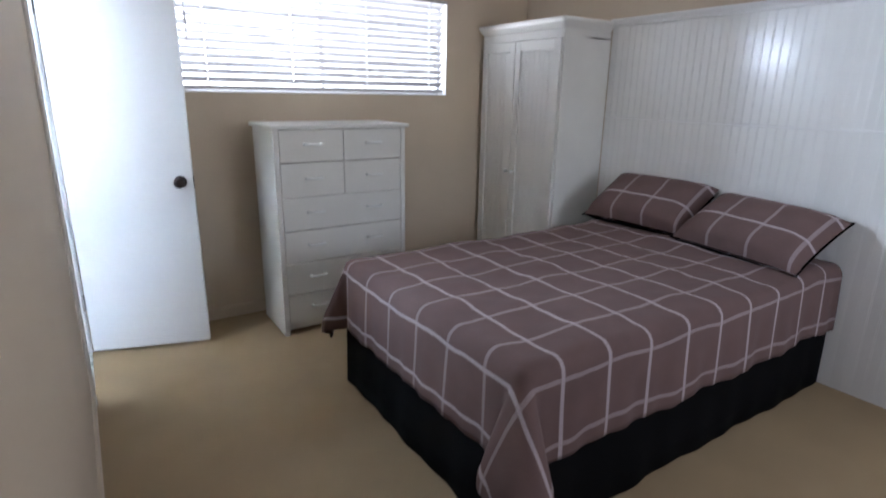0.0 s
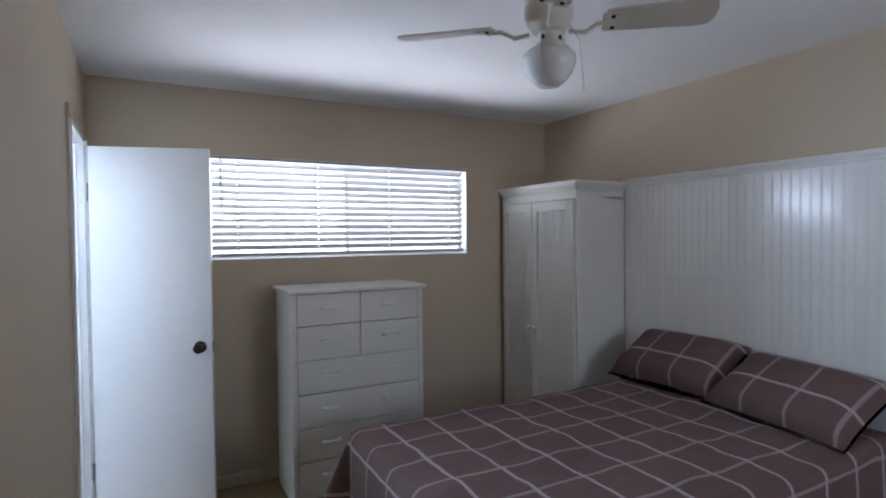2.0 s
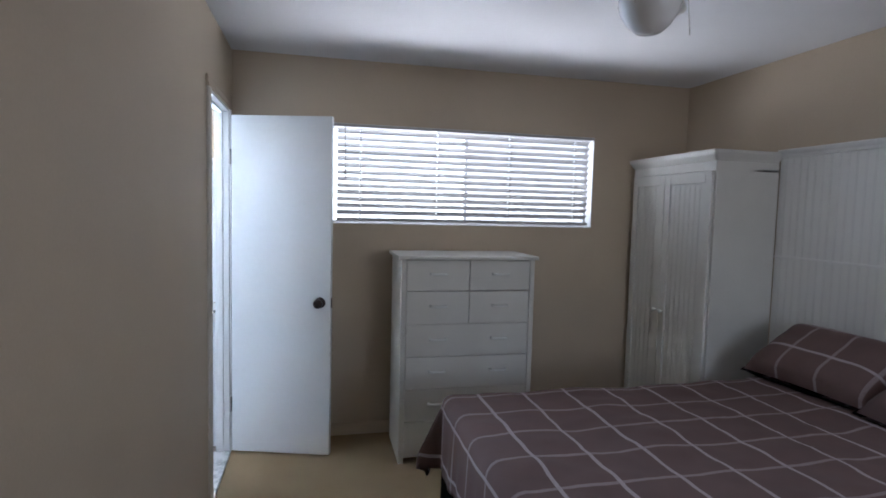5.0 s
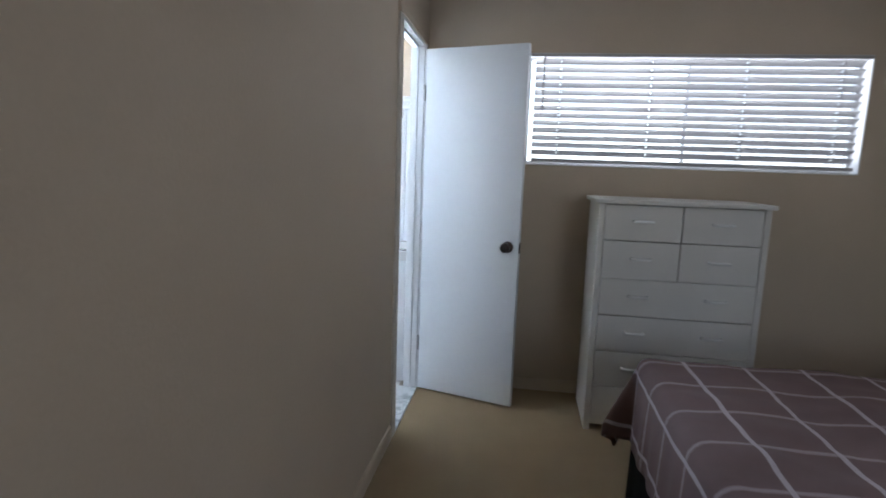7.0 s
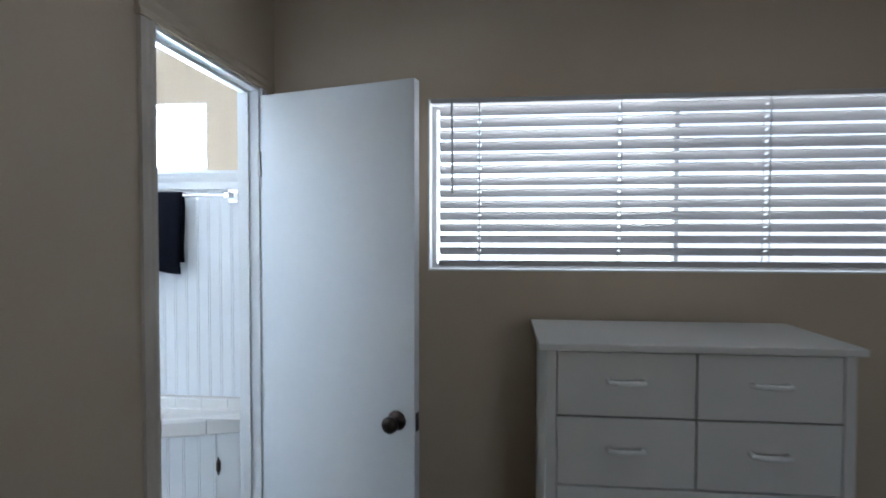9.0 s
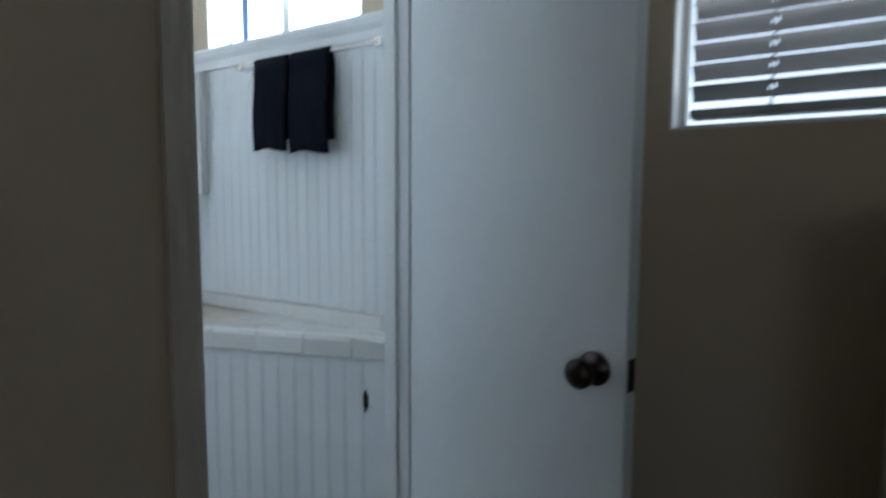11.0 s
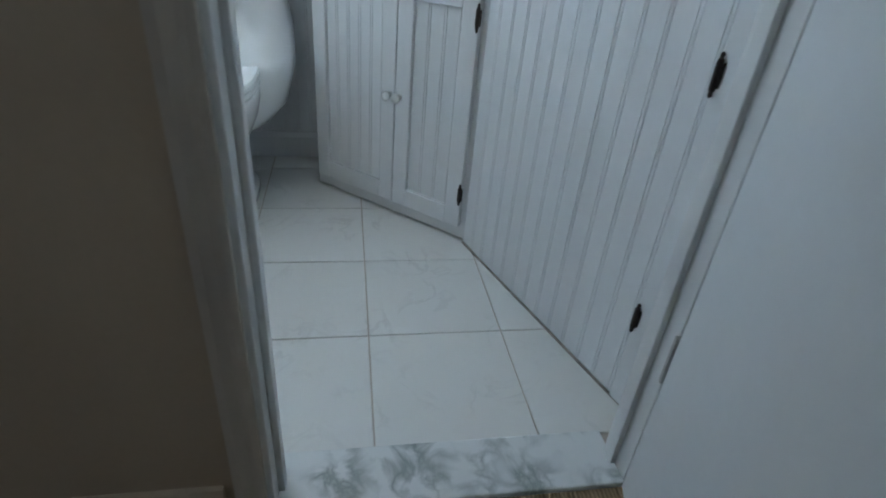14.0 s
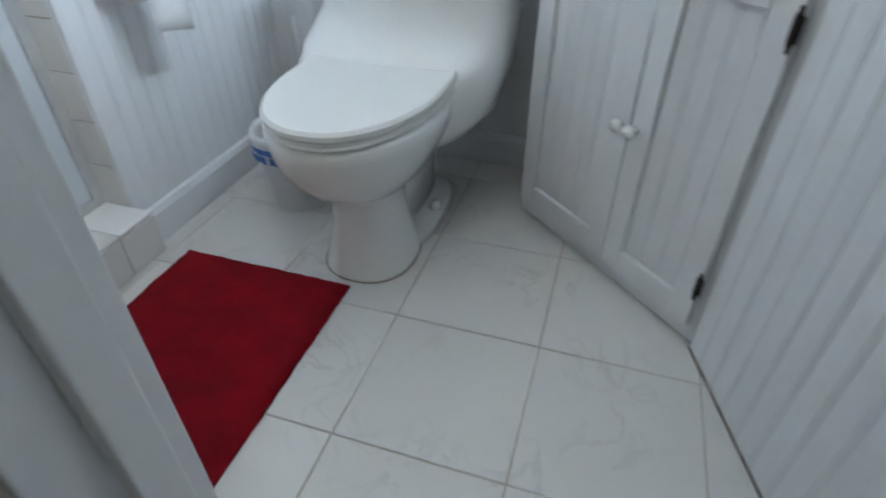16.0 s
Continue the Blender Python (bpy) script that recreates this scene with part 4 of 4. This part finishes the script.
def bin_():
    b = thing("waste_bin", pose(-1.10, -1.345, 0.001), "small white waste bin with a printed liner bag", "bin")
    part("pail", lathe([(0.075, 0), (0.078, 0.004), (0.095, 0.20), (0.099, 0.203), (0.099, 0.21), (0.092, 0.21), (0.075, 0.01), (0.0, 0.008)], 28, cap=False), PLASTIC, b, smooth=True)
    bm = bmesh.new()
    n, rows = 40, []
    for z, r in ((0.15, 0.098), (0.185, 0.101), (0.215, 0.106), (0.228, 0.100), (0.215, 0.090), (0.12, 0.080)):
        rows.append([bm.verts.new(((r + 0.004 * noise.noise((math.cos(a) * 4, math.sin(a) * 4, z * 30))) * math.cos(a), (r + 0.004 * noise.noise((math.cos(a) * 4, math.sin(a) * 4, z * 30 + 7))) * math.sin(a), z + (0.012 * math.sin(a * 5) if z < 0.16 and r > 0.09 else 0))) for a in (2 * math.pi * i / n for i in range(n))])
    for a, c in zip(rows, rows[1:]):
        for i in range(n):
            bm.faces.new((a[i], a[(i + 1) % n], c[(i + 1) % n], c[i]))
    bag = part("liner_bag", bm, PAPER, b, "white plastic bag with blue print", smooth=True)
    for k, (a0, z, w, h) in enumerate(((-40, 0.160, 0.55, 0.020), (-34, 0.184, 0.7, 0.016), (-2, 0.158, 0.6, 0.022), (10, 0.185, 0.5, 0.016), (36, 0.165, 0.4, 0.020))):
        m = bmesh.new()
        lo, hi = [], []
        for i in range(7):
            a = radians(a0) + w * i / 6
            lo.append(m.verts.new((0.1075 * math.cos(a), 0.1075 * math.sin(a), z + 0.003 * math.sin(i * 2))))
            hi.append(m.verts.new((0.1085 * math.cos(a), 0.1085 * math.sin(a), z + h + 0.003 * math.sin(i * 3))))
        for i in range(6):
            m.faces.new((lo[i], lo[i + 1], hi[i + 1], hi[i]))
        part("print", m, BLUE, bag, "blue print bars").modifiers.new("ink", "SOLIDIFY").thickness = 0.001


bin_()


def toilet_brush():
    b = thing("toilet_brush", pose(-1.40, -1.46, 0.001), "white toilet brush in a round holder", "toilet brush")
    part("holder", lathe([(0.045, 0), (0.05, 0.01), (0.042, 0.10), (0.03, 0.12)], 20), PLASTIC, b, smooth=True)
    part("handle", tube([(0, 0, 0.11), (0.01, 0, 0.42)], 0.008, 10), PLASTIC, b, smooth=True)


toilet_brush()


def paper_roll():
    r = thing("toilet_paper", pose(-0.93, -1.597, 0.62), "white toilet paper roll on a wall holder, end hanging", "toilet paper")
    part("roll", lathe([(0.02, -0.05), (0.055, -0.05), (0.056, -0.046), (0.056, 0.046), (0.055, 0.05), (0.02, 0.05)], 28), PAPER, r, m=pose(0, 0.075, 0, 0, 90, 0), smooth=True)
    part("spindle", tube([(-0.062, 0.075, 0), (0.062, 0.075, 0)], 0.01), CHROME, r)
    for x in (-0.066, 0.066):
        part("arm", box((x - 0.006, 0.0, -0.014, x + 0.006, 0.09, 0.014), bevel=0.003), CHROME, r)
    bm = bmesh.new()
    rows = [[bm.verts.new((x, 0.132 + 0.004 * math.sin(z * 30 + x * 20), z + (0.01 * x / 0.05 if z < -0.1 else 0))) for x in (-0.05, -0.02, 0.02, 0.05)] for z in (0.0, -0.04, -0.08, -0.115)]
    for a, c in zip(rows, rows[1:]):
        for i in range(3):
            bm.faces.new((a[i], a[i + 1], c[i + 1], c[i]))
    part("loose_end", bm, PAPER, r, smooth=True).modifiers.new("ply", "SOLIDIFY").thickness = 0.001


paper_roll()


def bath_mat():
    """Plush rectangular mat: rounded rim, uneven pile."""
    bm = bmesh.new()
    nx, ny, w, d = 60, 40, 0.66, 0.445
    grid = []
    for j in range(ny + 1):
        row = []
        for i in range(nx + 1):
            a, b = i / nx, j / ny
            e = min(a, 1 - a) * w, min(b, 1 - b) * d
            rim = min(1, min(e) / 0.012)
            row.append(bm.verts.new((a * w + 0.002 * noise.noise((0, b * 20, 1)), b * d + 0.002 * noise.noise((a * 20, 0, 2)), 0.006 + 0.012 * rim ** 0.5 + 0.003 * noise.noise((a * 30, b * 22, 0)) * rim)))
        grid.append(row)
    for j in range(ny):
        for i in range(nx):
            bm.faces.new((grid[j][i], grid[j][i + 1], grid[j + 1][i + 1], grid[j + 1][i]))
    edge = [grid[0][i] for i in range(nx + 1)] + [grid[j][nx] for j in range(1, ny + 1)] + [grid[ny][i] for i in range(nx - 1, -1, -1)] + [grid[j][0] for j in range(ny - 1, 0, -1)]
    low = [bm.verts.new((v.co.x, v.co.y, 0.0012)) for v in edge]
    for i in range(len(edge)):
        k = (i + 1) % len(edge)
        bm.faces.new((edge[i], low[i], low[k], edge[k]))
    bm.faces.new(low)
    ob = mesh_ob("bath_mat", bm, RED, True)
    ob.matrix_world = pose(-0.785, -1.487, 0.0)
    tagged(ob, "deep red plush bath mat on the tiles", "mat")


bath_mat()


def shower():
    s = thing("shower_enclosure", pose(0, 0, 0), "shower with tiled curb and framed frosted glass door", "shower")
    part("curb", box((-0.772, -1.705, 0.0, -0.076, -1.552, 0.112)), GROUT, s)
    part("pan", box((-1.495, -2.595, -0.05, -0.076, -1.712, 0.03)), CREAM, s)
    part("frame", box((-0.772, -1.703, 0.121, -0.742, -1.678, 1.9), (-0.106, -1.703, 0.121, -0.076, -1.678, 1.9), (-0.742, -1.703, 1.87, -0.106, -1.678, 1.9), (-0.742, -1.703, 0.121, -0.106, -1.678, 0.146), bevel=0.003), ALU, s, "satin metal door frame")
    part("door_pane", box((-0.742, -1.693, 0.146, -0.106, -1.688, 1.87)), FROST, s, "frosted glass pane")
    first = part("curb_tile", box((0, 0, 0, 0.106, 0.006, 0.106), bevel=0.0012, seg=1), CREAM, s, m=pose(-0.772, -1.552, 0.004))
    for i in range(1, 6):
        again(first, pose(-0.772 + 0.109 * i, -1.552, 0.004))
    first = part("curb_top_tile", box((0, 0, 0, 0.106, 0.16, 0.008), bevel=0.002, seg=1), CREAM, s, m=pose(-0.772, -1.706, 0.1125))
    for i in range(1, 6):
        again(first, pose(-0.772 + 0.109 * i, -1.706, 0.1125))
    first = part("wall_tile", box((0, 0, 0, 0.006, 0.100, 0.106), bevel=0.0012, seg=1), CREAM, s, m=pose(-0.774, -1.708, 0.122))
    for i in range(1, 16):
        again(first, pose(-0.774, -1.708, 0.122 + 0.109 * i))


shower()

# ---- repeated pieces of walls and floors ----
boards(panel_w, RUN, 1.283, 0.0486, PANEL, face, 0.0, 0.0045)
boards(panel_w, RUN, 0.575, 0.0486, PANEL, face, 1.297, 0.0045)
boards(bw, 1.414, 0.814, 0.047, BATHW, pose(-1.49, -0.0015, 0), 0.908)
boards(bw, 1.58, 1.722, 0.047, BATHW, pose(-1.499, -1.60, 0, 0, 0, 90), 0.0)
boards(bw, 0.71, 1.722, 0.047, BATHW, pose(-0.784, -1.603, 0, 0, 0, 180), 0.0)

bath_floor = tagged(mesh_ob("floor_bathroom", box((-1.5, -1.72, -0.10, -0.074, 0, -0.003)), GROUT), "white marble-look floor tiles with thin grey joints", "floor", kind="structure")
P = 0.3145
first = None
for i in range(5):
    for j in range(-1, 5):
        x1, y1 = -0.105 - P * i, -0.2765 - P * j
        m = pose(x1 - P + 0.0017, y1 - P + 0.0017, -0.008 + random.uniform(-.0004, .0004))
        if y1 - P > 0.02 or x1 - P < -1.9:
            continue
        if first is None:
            first = part("tile", box((0, 0, 0, P - 0.0034, P - 0.0034, 0.008), bevel=0.0012, seg=1), TILE, bath_floor, m=m)
        else:
            again(first, m)
